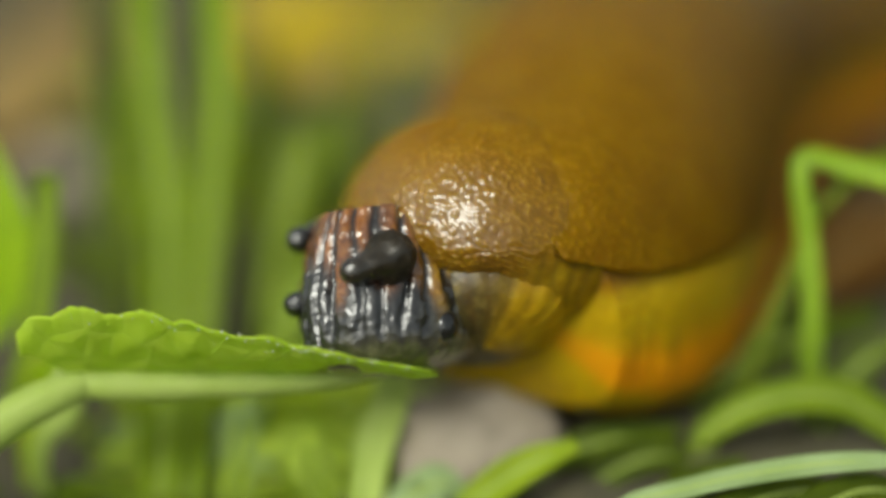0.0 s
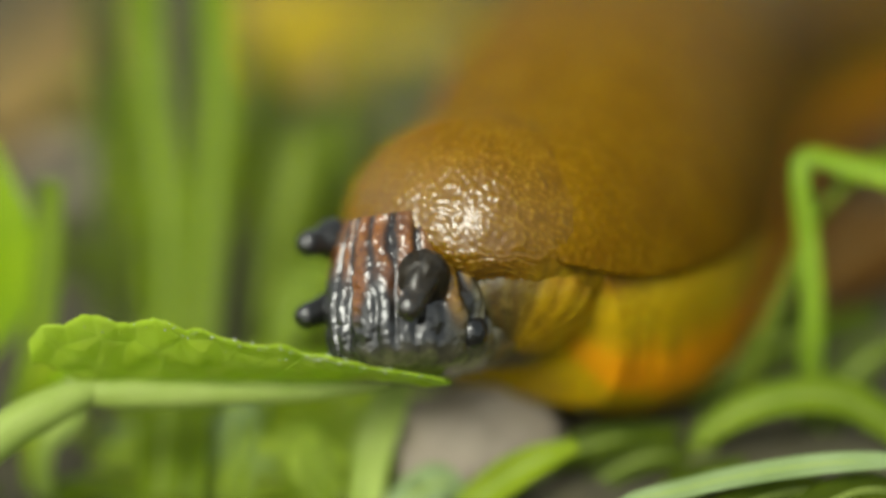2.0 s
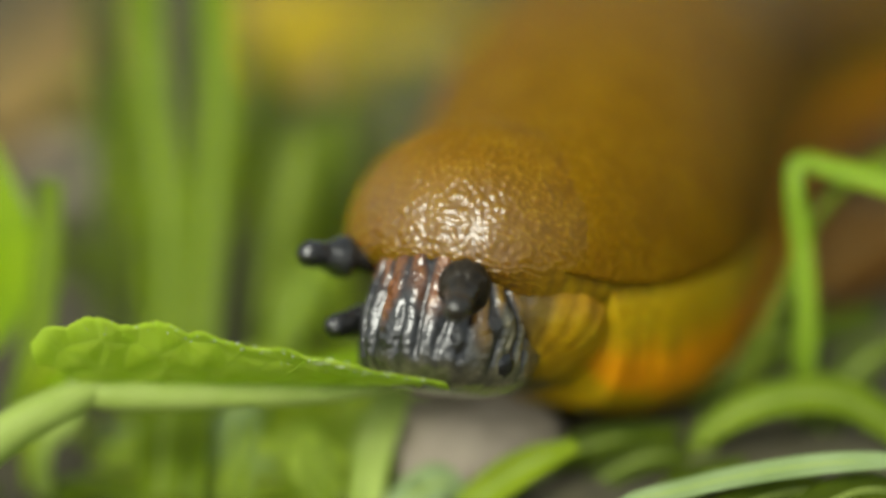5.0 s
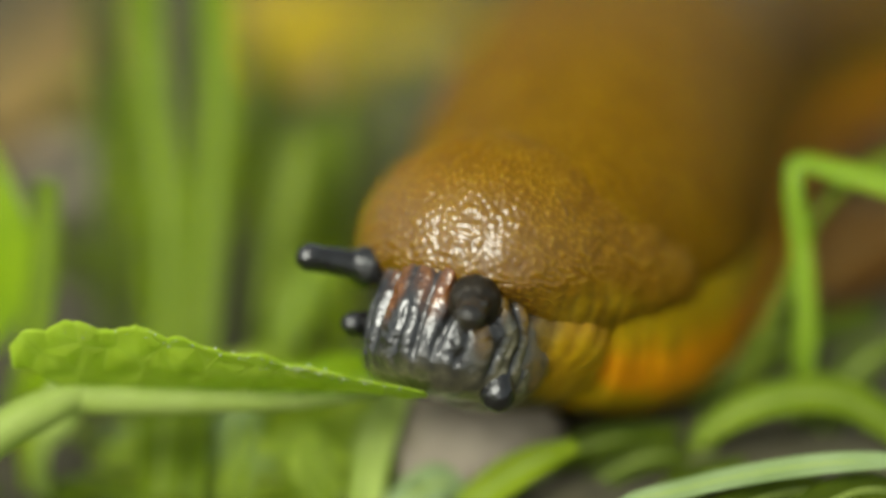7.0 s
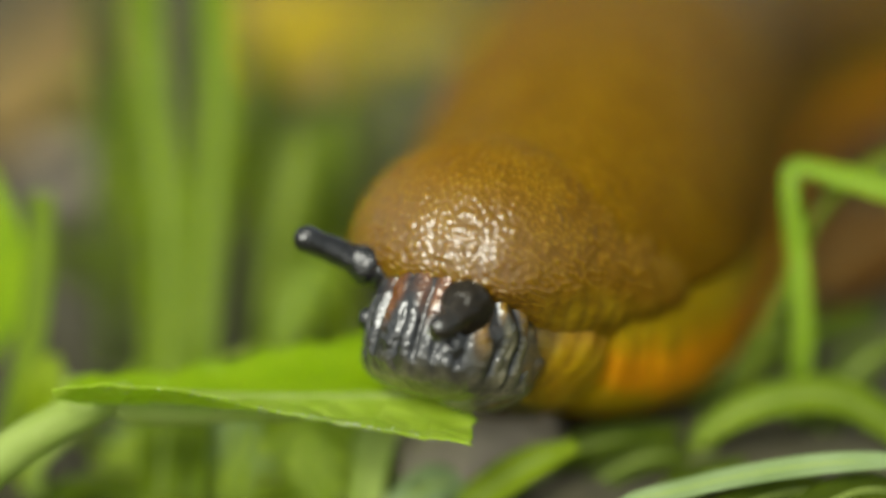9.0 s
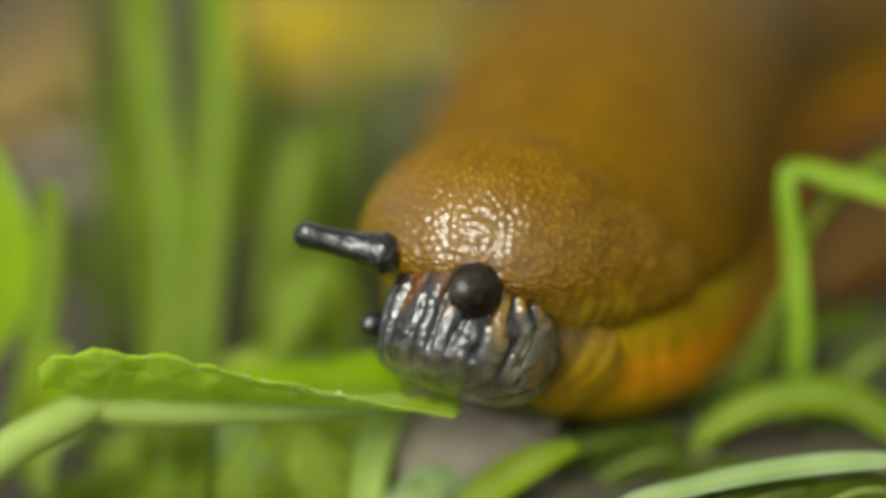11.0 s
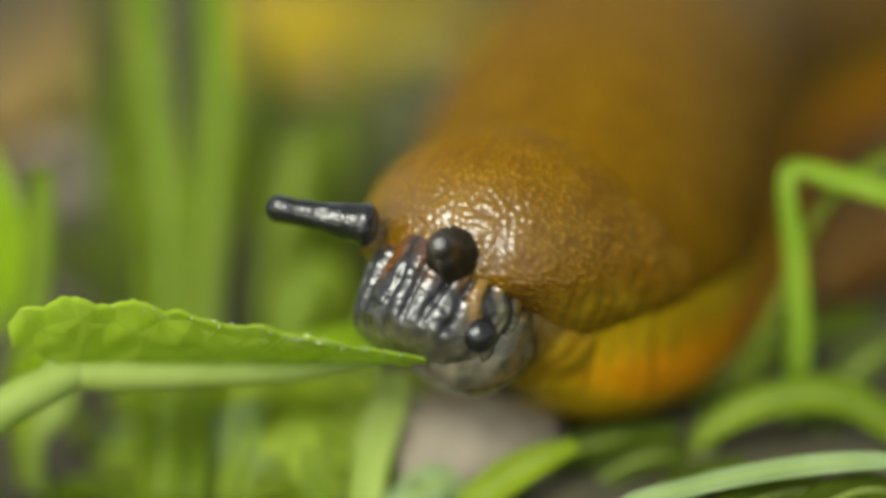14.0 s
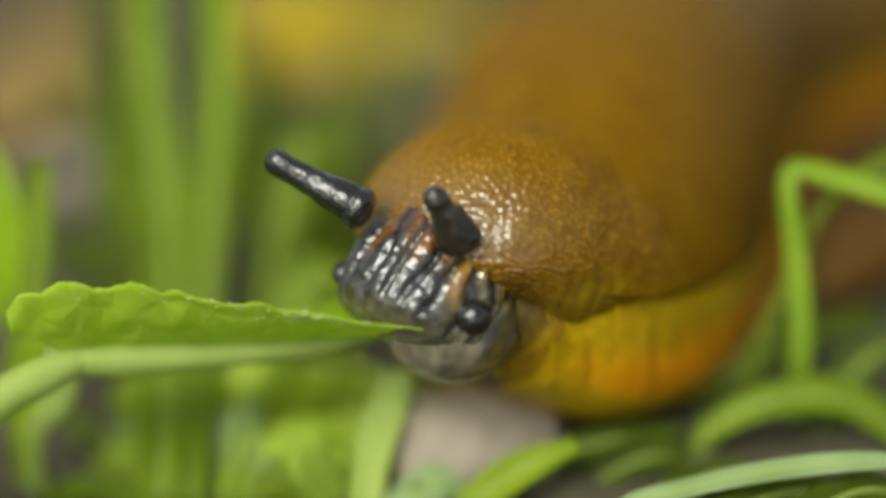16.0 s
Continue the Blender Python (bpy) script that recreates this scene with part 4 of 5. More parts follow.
fallen_leaf([(23.3, 22.8, 3.2), (26.2, 26.0, 4.5), (29.5, 30.5, 4.5), (33.8, 37.2, 3.2)], [4, 8, 8, 3], RUST, "rust-brown dead leaf lying on the bank")


def pebble(centre, size, seed, label):
    bm = bmesh.new()
    bmesh.ops.create_icosphere(bm, subdivisions=4, radius=1)
    for v in bm.verts:
        k = 1 + 0.22 * noise.noise(v.co * 1.3 + Vector((seed, 0, 0))) + 0.06 * noise.noise(v.co * 4 + Vector((seed, 3, 0)))
        v.co = Vector((v.co.x * size[0], v.co.y * size[1], v.co.z * size[2])) * k * MM + V(centre)
    me = bpy.data.meshes.new("pebble")
    bm.to_mesh(me)
    bm.free()
    me.materials.append(PEBBLE)
    me.polygons.foreach_set("use_smooth", [True] * len(me.polygons))
    return tagged(new("pebble", me), label, "stone", "pebbles")


pebble((2.0, 5.2, 2.0), (5.6, 3.6, 3.7), 3, "smooth pinkish grey pebble in the soil")
pebble((-4.3, 67.7, 0.2), (3.4, 3.4, 1.5), 8, "grey pebble in the soil")
pebble((-28.1, 50.0, 0.3), (2.8, 2.8, 1.2), 5, "grey pebble in the soil")


def soil_crumbs():
    verts, faces = [], []
    grains = random.Random(9)
    for k in range(900):
        x, y = grains.uniform(-45, 60), grains.uniform(2, 110)
        r = grains.choice((0.3, 0.4, 0.6, 0.9, 1.5))
        c = Vector((x, y, soil_height(x, y) + r * 0.3))
        n = len(verts)
        verts += [(c + Vector(d) * r * grains.uniform(0.6, 1.3)) * MM for d in ((1, 0, 0), (-1, 0, 0), (0, 1, 0), (0, -1, 0), (0, 0, 1), (0, 0, -1))]
        faces += [(n + i, n + j, n + m) for i, j, m in ((0, 2, 4), (2, 1, 4), (1, 3, 4), (3, 0, 4), (2, 0, 5), (1, 2, 5), (3, 1, 5), (0, 3, 5))]
    tagged(new("soil_crumbs", mesh_from("soil_crumbs", verts, faces, SOIL)), "loose crumbs of damp brown soil", "soil", kind="stuff")


soil_crumbs()


# ---- what moves ----
def aimed(tip, root):
    """Pose with the origin at tip and local z pointing from root to tip."""
    z = (V(tip) - V(root)).normalized()
    return Matrix.Translation(V(tip)) @ z.to_track_quat("Z", "Y").to_matrix().to_4x4()


def headed(centre, mouth, turn):
    z = (V(mouth) - V(centre)).normalized()
    x = Vector((0, -1, 0.4)).cross(z).normalized()
    m = Matrix((x, z.cross(x), z)).transposed().to_4x4()
    return Matrix.Translation(V(centre)) @ m @ pose(0, 0, 0, 0, 0, turn)


def shifted(rows):
    return [(t, Matrix.Translation(move)) for t, move in rows]


def leaf_pose(start, end, roll):
    """The leaf's hinge frame: origin and z on the rib, rolled about it."""
    z = (V(end) - V(start)).normalized()
    y = (Vector((0, 0, 1)) - z * z.z).normalized()
    return Matrix.Translation(V(start)) @ Matrix((y.cross(z), y, z)).transposed().to_4x4() @ pose(0, 0, 0, 0, 0, -roll)


def motions():
    walk(head, [
        (0.0, headed((-3.35, 2.50, 13.00), (-2.90, -0.25, 8.77), -25)),
        (0.5, headed((-2.73, 2.50, 12.95), (-2.20, -0.23, 8.71), -23)),
        (1.0, headed((-2.80, 2.20, 12.30), (-2.20, -0.51, 8.04), -20)),
        (1.5, headed((-2.80, 2.30, 12.47), (-2.10, -0.39, 8.20), -18)),
        (2.0, headed((-1.90, 2.30, 12.75), (-1.40, -0.37, 8.46), -16)),
        (2.5, headed((-1.60, 2.10, 12.22), (-1.20, -0.55, 7.91), -13)),
        (3.0, headed((-1.50, 1.90, 11.90), (-1.20, -0.74, 7.57), -10)),
        (3.5, headed((-1.10, 2.00, 12.20), (-0.90, -0.62, 7.86), -8)),
        (4.0, headed((-0.50, 2.00, 12.40), (-0.50, -0.60, 8.04), -7)),
        (6.5, headed((0.60, 1.40, 11.50), (-0.40, -1.39, 7.19), -1)),
        (7.0, headed((0.70, 1.50, 11.88), (-0.30, -1.27, 7.56), 0)),
        (7.5, headed((0.99, 1.50, 11.96), (0.00, -1.25, 7.62), 0)),
        (8.0, headed((0.69, 1.30, 11.54), (-0.30, -1.43, 7.18), 0)),
        (8.5, headed((0.58, 1.30, 11.72), (-0.40, -1.41, 7.35), 0)),
        (9.0, headed((0.68, 1.40, 11.90), (-0.30, -1.30, 7.51), 0)),
        (11.5, headed((1.65, 1.40, 12.20), (0.20, -1.51, 7.89), 0)),
        (12.0, headed((1.07, 1.50, 12.39), (-0.50, -1.41, 8.08), 0)),
        (12.5, headed((0.40, 1.70, 12.78), (-1.20, -1.21, 8.47), 0)),
        (13.0, headed((0.93, 1.70, 12.87), (-0.80, -1.21, 8.56), 1)),
        (13.5, headed((0.85, 2.00, 13.46), (-1.00, -0.91, 9.15), 2)),
        (14.0, headed((0.42, 2.00, 13.34), (-1.50, -0.91, 9.04), 2)),
        (14.5, headed((-0.01, 1.90, 13.23), (-2.10, -1.01, 8.93), 3)),
        (15.0, headed((0.06, 2.00, 13.42), (-2.30, -0.91, 9.11), 4)),
        (15.5, headed((0.23, 2.30, 14.01), (-2.30, -0.61, 9.70), 4)),
        (16.0, headed((-0.30, 2.40, 14.20), (-2.90, -0.51, 9.89), 5))])
    walk(lip, [
        (0.0, headed((-0.30, 3.46, 12.27), (-0.30, 0.56, 9.97), 0)),
        (0.5, headed((0.40, 3.34, 12.18), (0.50, 0.44, 9.68), 0)),
        (1.0, headed((0.40, 3.01, 11.49), (0.60, 0.01, 8.89), 0)),
        (1.5, headed((0.50, 2.99, 11.50), (0.80, -0.01, 8.80), 0)),
        (2.0, headed((1.10, 2.97, 11.81), (1.40, 0.07, 9.21), 0)),
        (2.5, headed((1.30, 2.75, 11.42), (1.50, -0.15, 8.82), 0)),
        (3.0, headed((1.20, 2.52, 11.13), (1.40, -0.28, 8.53), 0)),
        (3.5, headed((1.40, 2.50, 11.44), (1.60, -0.10, 8.84), 0)),
        (4.0, headed((1.80, 2.38, 11.55), (2.00, -0.22, 8.95), 0)),
        (6.5, headed((2.20, 0.98, 10.24), (2.50, -1.52, 7.94), 0)),
        (7.0, headed((2.30, 0.90, 10.47), (2.60, -1.60, 8.17), 0)),
        (7.5, headed((2.40, 0.82, 10.61), (2.60, -1.58, 8.41), 0)),
        (8.0, headed((2.10, 0.64, 10.25), (2.10, -1.86, 8.15), 0)),
        (8.5, headed((1.90, 0.55, 10.39), (1.80, -1.85, 8.29), 0)),
        (9.0, headed((1.90, 0.56, 10.63), (1.70, -1.84, 8.63), 0)),
        (11.5, headed((2.80, 0.10, 11.40), (2.30, -2.60, 9.40), 0)),
        (12.0, headed((2.10, 0.20, 11.45), (1.60, -2.50, 9.45), 0)),
        (12.5, headed((1.50, 0.30, 11.70), (1.00, -2.50, 9.60), 0)),
        (13.0, headed((1.90, 0.30, 11.45), (1.40, -2.50, 9.45), 0)),
        (13.5, headed((1.90, 0.60, 11.80), (1.40, -2.30, 9.70), 0)),
        (14.0, headed((1.40, 0.50, 11.60), (0.90, -2.40, 9.50), 0)),
        (14.5, headed((0.90, 0.40, 11.50), (0.30, -2.50, 9.30), 0)),
        (15.0, headed((0.90, 0.50, 11.60), (0.30, -2.40, 9.40), 0)),
        (15.5, headed((1.00, 0.70, 12.10), (0.40, -2.20, 9.80), 0)),
        (16.0, headed((0.50, 0.80, 12.30), (-0.10, -2.20, 9.90), 0))])
    walk(neck, [
        (0.0, headed((2.10, 5.61, 13.30), (2.20, 0.71, 10.40), 15)),
        (0.5, headed((2.80, 5.71, 13.30), (3.00, 0.71, 10.50), 15)),
        (1.0, headed((2.80, 5.41, 12.80), (3.00, 0.51, 10.00), 15)),
        (1.5, headed((2.90, 5.51, 13.00), (3.20, 0.51, 10.10), 15)),
        (2.0, headed((3.50, 5.61, 13.20), (3.70, 0.71, 10.40), 15)),
        (2.5, headed((3.60, 5.31, 12.60), (3.70, 0.41, 9.90), 15)),
        (3.0, headed((3.50, 5.11, 12.20), (3.60, 0.31, 9.60), 15)),
        (3.5, headed((3.70, 5.21, 12.40), (3.70, 0.41, 9.90), 15)),
        (4.0, headed((4.10, 5.31, 12.50), (4.20, 0.41, 9.90), 15)),
        (6.5, headed((4.20, 4.75, 10.60), (4.20, -0.05, 8.10), 12)),
        (7.0, headed((4.30, 4.87, 10.77), (4.30, 0.07, 8.27), 12)),
        (7.5, headed((4.50, 4.88, 10.83), (4.50, -0.02, 8.23), 11)),
        (8.0, headed((4.20, 4.69, 10.30), (4.20, -0.21, 7.60), 11)),
        (8.5, headed((4.10, 4.70, 10.27), (4.10, -0.20, 7.57), 10)),
        (9.0, headed((4.20, 4.81, 10.34), (4.20, -0.19, 7.54), 10)),
        (11.5, headed((5.30, 4.90, 10.20), (4.90, -0.00, 7.50), 0)),
        (12.0, headed((4.70, 5.00, 10.50), (4.30, 0.10, 7.80), 0)),
        (12.5, headed((4.10, 5.20, 10.90), (3.60, 0.30, 8.20), 0)),
        (13.0, headed((4.60, 5.20, 10.90), (4.00, 0.30, 8.20), 0)),
        (13.5, headed((4.60, 5.50, 11.40), (4.00, 0.60, 8.70), 0)),
        (14.0, headed((4.20, 5.40, 11.30), (3.50, 0.50, 8.60), 0)),
        (14.5, headed((3.70, 5.30, 11.20), (3.00, 0.40, 8.50), 0)),
        (15.0, headed((3.70, 5.40, 11.30), (3.00, 0.50, 8.50), 0)),
        (15.5, headed((3.90, 5.60, 11.80), (3.20, 0.70, 9.00), 0)),
        (16.0, headed((3.40, 5.60, 11.80), (2.60, 0.70, 9.10), 0))])
    walk(eye_tentacle_far, [
        (0.0, aimed((-8.57, 3.62, 15.88), (-5.28, 6.51, 14.52))),
        (0.5, aimed((-8.47, 3.63, 16.02), (-4.56, 6.54, 14.75))),
        (1.0, aimed((-8.37, 3.49, 15.84), (-4.67, 6.32, 14.46))),
        (1.5, aimed((-8.37, 3.48, 15.94), (-4.66, 6.40, 14.82))),
        (2.0, aimed((-8.06, 3.30, 15.68), (-4.15, 6.41, 15.01))),
        (2.5, aimed((-7.86, 3.20, 15.58), (-4.15, 6.08, 14.47))),
        (3.0, aimed((-7.76, 3.02, 15.32), (-4.35, 5.76, 13.97))),
        (3.5, aimed((-7.86, 3.11, 15.62), (-4.25, 5.79, 14.21))),
        (4.0, aimed((-7.85, 3.07, 15.64), (-3.84, 5.72, 14.24))),
        (6.5, aimed((-8.41, 2.20, 15.21), (-3.40, 3.70, 13.70))),
        (7.0, aimed((-8.11, 2.32, 15.55), (-3.29, 3.61, 14.04))),
        (7.5, aimed((-8.21, 2.38, 15.76), (-3.09, 3.43, 14.22))),
        (8.0, aimed((-8.41, 2.58, 16.26), (-3.48, 3.03, 13.92))),
        (8.5, aimed((-8.21, 2.66, 16.56), (-3.67, 2.84, 14.11))),
        (9.0, aimed((-8.20, 2.66, 16.71), (-3.57, 2.72, 14.46))),
        (11.5, aimed((-8.29, 2.49, 17.00), (-1.96, 1.52, 15.87))),
        (12.0, aimed((-8.77, 2.59, 17.36), (-2.45, 1.56, 16.20))),
        (12.5, aimed((-8.97, 2.73, 17.79), (-2.93, 1.71, 16.76))),
        (13.0, aimed((-9.25, 2.65, 17.75), (-2.34, 1.66, 16.90))),
        (13.5, aimed((-9.45, 2.64, 17.87), (-2.34, 1.80, 17.42))),
        (14.0, aimed((-9.74, 2.79, 18.30), (-2.83, 1.67, 17.39))),
        (14.5, aimed((-9.54, 2.93, 18.74), (-3.22, 1.53, 17.32))),
        (15.0, aimed((-9.54, 3.14, 19.33), (-3.31, 1.50, 17.49))),
        (15.5, aimed((-9.54, 3.40, 20.01), (-3.21, 1.65, 18.04))),
        (16.0, aimed((-9.73, 3.74, 20.88), (-3.79, 1.62, 18.23)))])
    walk(tentacle_base, [
        (0.0, aimed((-8.25, 3.90, 15.75), (-5.28, 6.51, 14.52))),
        (0.5, aimed((-8.12, 3.89, 15.91), (-4.56, 6.54, 14.75))),
        (1.0, aimed((-8.03, 3.75, 15.71), (-4.67, 6.32, 14.46))),
        (1.5, aimed((-8.03, 3.75, 15.84), (-4.66, 6.40, 14.82))),
        (2.0, aimed((-7.71, 3.58, 15.62), (-4.15, 6.41, 15.01))),
        (2.5, aimed((-7.51, 3.47, 15.48), (-4.15, 6.08, 14.47))),
        (3.0, aimed((-7.42, 3.29, 15.19), (-4.35, 5.76, 13.97))),
        (3.5, aimed((-7.52, 3.37, 15.49), (-4.25, 5.79, 14.21))),
        (4.0, aimed((-7.49, 3.31, 15.51), (-3.84, 5.72, 14.24))),
        (6.5, aimed((-6.38, 2.75, 14.61), (-4.45, 3.38, 14.02))),
        (7.0, aimed((-6.02, 2.83, 14.90), (-4.07, 3.40, 14.29))),
        (7.5, aimed((-6.03, 2.78, 15.11), (-4.06, 3.23, 14.52))),
        (8.0, aimed((-6.26, 2.72, 15.23), (-4.37, 2.95, 14.34))),
        (8.5, aimed((-6.07, 2.69, 15.40), (-4.22, 2.82, 14.40))),
        (9.0, aimed((-5.95, 2.63, 15.62), (-4.06, 2.71, 14.70))),
        (11.5, aimed((-5.17, 1.94, 16.45), (-3.13, 1.68, 16.08))),
        (12.0, aimed((-5.58, 2.01, 16.77), (-3.54, 1.73, 16.40))),
        (12.5, aimed((-5.68, 2.11, 17.23), (-3.64, 1.82, 16.88))),
        (13.0, aimed((-5.85, 2.10, 17.33), (-3.78, 1.86, 17.07))),
        (13.5, aimed((-5.93, 2.17, 17.64), (-3.85, 1.97, 17.51))),
        (14.0, aimed((-6.17, 2.15, 17.83), (-4.12, 1.87, 17.56))),
        (14.5, aimed((-5.98, 2.09, 17.94), (-3.98, 1.69, 17.50))),
        (15.0, aimed((-5.99, 2.14, 18.29), (-4.04, 1.68, 17.71))),
        (15.5, aimed((-5.92, 2.34, 18.88), (-3.99, 1.85, 18.28))),
        (16.0, aimed((-6.26, 2.44, 19.34), (-4.44, 1.84, 18.52)))])
    walk(eye_tentacle_near, [
        (0.0, aimed((-5.43, -2.16, 16.45), (-2.87, -0.58, 16.80))),
        (0.5, aimed((-4.62, -2.66, 15.52), (-2.41, -0.63, 16.65))),
        (1.0, aimed((-3.51, -3.07, 14.32), (-2.20, -1.04, 15.77))),
        (1.5, aimed((-2.71, -3.10, 14.69), (-1.71, -0.87, 16.09))),
        (2.0, aimed((-2.05, -3.33, 14.47), (-1.04, -1.10, 15.87))),
        (2.5, aimed((-1.57, -3.56, 14.34), (-0.64, -1.19, 15.57))),
        (3.0, aimed((-0.85, -3.86, 14.48), (-0.18, -1.30, 15.45))),
        (3.5, aimed((-0.29, -3.74, 14.92), (0.24, -1.14, 15.88))),
        (4.0, aimed((0.39, -4.00, 15.76), (0.67, -1.19, 15.97))),
        (6.5, aimed((0.86, -4.74, 14.17), (1.55, -2.03, 14.56))),
        (7.0, aimed((1.32, -4.80, 14.93), (1.70, -2.00, 14.78))),
        (7.5, aimed((1.23, -4.76, 15.08), (1.70, -1.97, 14.93))),
        (8.0, aimed((-0.14, -4.51, 14.17), (1.34, -2.14, 14.58))),
        (8.5, aimed((-0.36, -4.41, 14.12), (1.34, -2.21, 14.61))),
        (9.0, aimed((-0.54, -4.34, 14.02), (1.25, -2.22, 14.55))),
        (11.5, aimed((1.13, -4.16, 17.27), (1.76, -1.72, 15.93))),
        (12.0, aimed((0.68, -3.89, 17.78), (1.34, -1.49, 16.39))),
        (12.5, aimed((0.24, -3.65, 18.16), (1.03, -1.31, 16.74))),
        (13.0, aimed((0.28, -3.64, 18.33), (0.97, -1.28, 16.89))),
        (13.5, aimed((0.18, -3.46, 18.55), (0.97, -1.19, 17.02))),
        (14.0, aimed((-0.34, -3.27, 18.79), (0.49, -1.06, 17.19))),
        (14.5, aimed((-0.66, -3.19, 18.92), (0.24, -1.10, 17.21))),
        (15.0, aimed((-0.64, -2.75, 19.54), (0.39, -0.87, 17.67))),
        (15.5, aimed((-0.22, -2.01, 20.56), (0.67, -0.56, 18.30))),
        (16.0, aimed((-0.68, -0.73, 20.88), (0.67, -0.57, 18.24)))])
    walk(tentacle_collar, [
        (0.0, Matrix.Translation(V((-2.87, -0.31, 16.67)))),
        (0.5, Matrix.Translation(V((-2.42, -0.36, 16.53)))),
        (1.0, Matrix.Translation(V((-2.20, -0.77, 15.64)))),
        (1.5, Matrix.Translation(V((-1.71, -0.60, 15.96)))),
        (2.0, Matrix.Translation(V((-1.04, -0.83, 15.74)))),
        (2.5, Matrix.Translation(V((-0.64, -0.92, 15.44)))),
        (3.0, Matrix.Translation(V((-0.18, -1.03, 15.32)))),
        (3.5, Matrix.Translation(V((0.24, -0.87, 15.75)))),
        (4.0, Matrix.Translation(V((0.67, -0.92, 15.85)))),
        (6.5, Matrix.Translation(V((1.55, -1.76, 14.42)))),
        (7.0, Matrix.Translation(V((1.71, -1.73, 14.65)))),
        (7.5, Matrix.Translation(V((1.71, -1.70, 14.80)))),
        (8.0, Matrix.Translation(V((1.34, -1.87, 14.44)))),
        (8.5, Matrix.Translation(V((1.34, -1.94, 14.48)))),
        (9.0, Matrix.Translation(V((1.25, -1.95, 14.42)))),
        (11.5, Matrix.Translation(V((1.76, -1.63, 15.88)))),
        (12.0, Matrix.Translation(V((1.34, -1.35, 16.32)))),
        (12.5, Matrix.Translation(V((1.03, -1.11, 16.64)))),
        (13.0, Matrix.Translation(V((0.97, -1.02, 16.77)))),
        (13.5, Matrix.Translation(V((0.97, -0.88, 16.88)))),
        (14.0, Matrix.Translation(V((0.49, -0.70, 17.02)))),
        (14.5, Matrix.Translation(V((0.24, -0.51, 16.94)))),
        (15.0, Matrix.Translation(V((0.40, -0.06, 17.30)))),
        (15.5, Matrix.Translation(V((0.67, 0.49, 17.82)))),
        (16.0, Matrix.Translation(V((0.67, 0.70, 17.65))))])
    walk(feeler_far, [
        (0.0, aimed((-8.7, 1.0, 13.0), (-6.7, 2.4, 12.8))),
        (0.5, aimed((-8.6, 1.0, 12.9), (-6.2, 2.4, 12.7))),
        (1.0, aimed((-8.8, 0.9, 12.8), (-6.5, 2.1, 12.1))),
        (1.5, aimed((-8.8, 0.8, 12.5), (-6.6, 2.2, 12.3))),
        (2.0, aimed((-8.1, 0.7, 12.3), (-5.9, 2.3, 12.6))),
        (2.5, aimed((-7.8, 0.5, 12.0), (-5.8, 2.2, 12.2))),
        (3.0, aimed((-7.9, 0.3, 11.4), (-5.9, 2.0, 11.9))),
        (3.5, aimed((-7.5, 0.3, 11.4), (-5.6, 2.2, 12.2))),
        (4.0, aimed((-6.8, 0.4, 11.8), (-5.0, 2.2, 12.3))),
        (6.5, aimed((-6.1, 0.5, 12.0), (-4.0, 1.7, 11.3))),
        (7.0, aimed((-5.5, 0.6, 12.1), (-3.7, 1.9, 11.6))),
        (7.5, aimed((-5.0, 0.6, 12.2), (-3.3, 1.9, 11.7))),
        (8.0, aimed((-5.1, 0.8, 12.5), (-3.3, 1.7, 11.3))),
        (8.5, aimed((-4.9, 0.7, 12.4), (-3.2, 1.8, 11.3))),
        (9.0, aimed((-4.6, 0.8, 12.5), (-2.8, 1.9, 11.6))),
        (11.5, aimed((-4.6, 0.6, 12.1), (-1.5, 1.7, 11.3))),
        (12.0, aimed((-5.0, 0.6, 12.2), (-2.1, 1.8, 11.5))),
        (12.5, aimed((-4.5, 0.7, 12.3), (-2.6, 2.0, 11.8))),
        (13.0, aimed((-4.5, 0.8, 12.5), (-2.1, 2.0, 11.9))),
        (13.5, aimed((-4.5, 0.9, 12.8), (-2.1, 2.3, 12.5))),
        (14.0, aimed((-4.8, 1.1, 13.1), (-2.5, 2.3, 12.5))),
        (14.5, aimed((-5.1, 1.1, 13.1), (-3.0, 2.3, 12.5))),
        (15.0, aimed((-5.4, 1.3, 13.7), (-3.2, 2.5, 12.8))),
        (15.5, aimed((-5.7, 1.6, 14.2), (-3.3, 2.8, 13.5))),
        (16.0, aimed((-6.0, 1.8, 14.7), (-4.1, 2.9, 13.9)))])
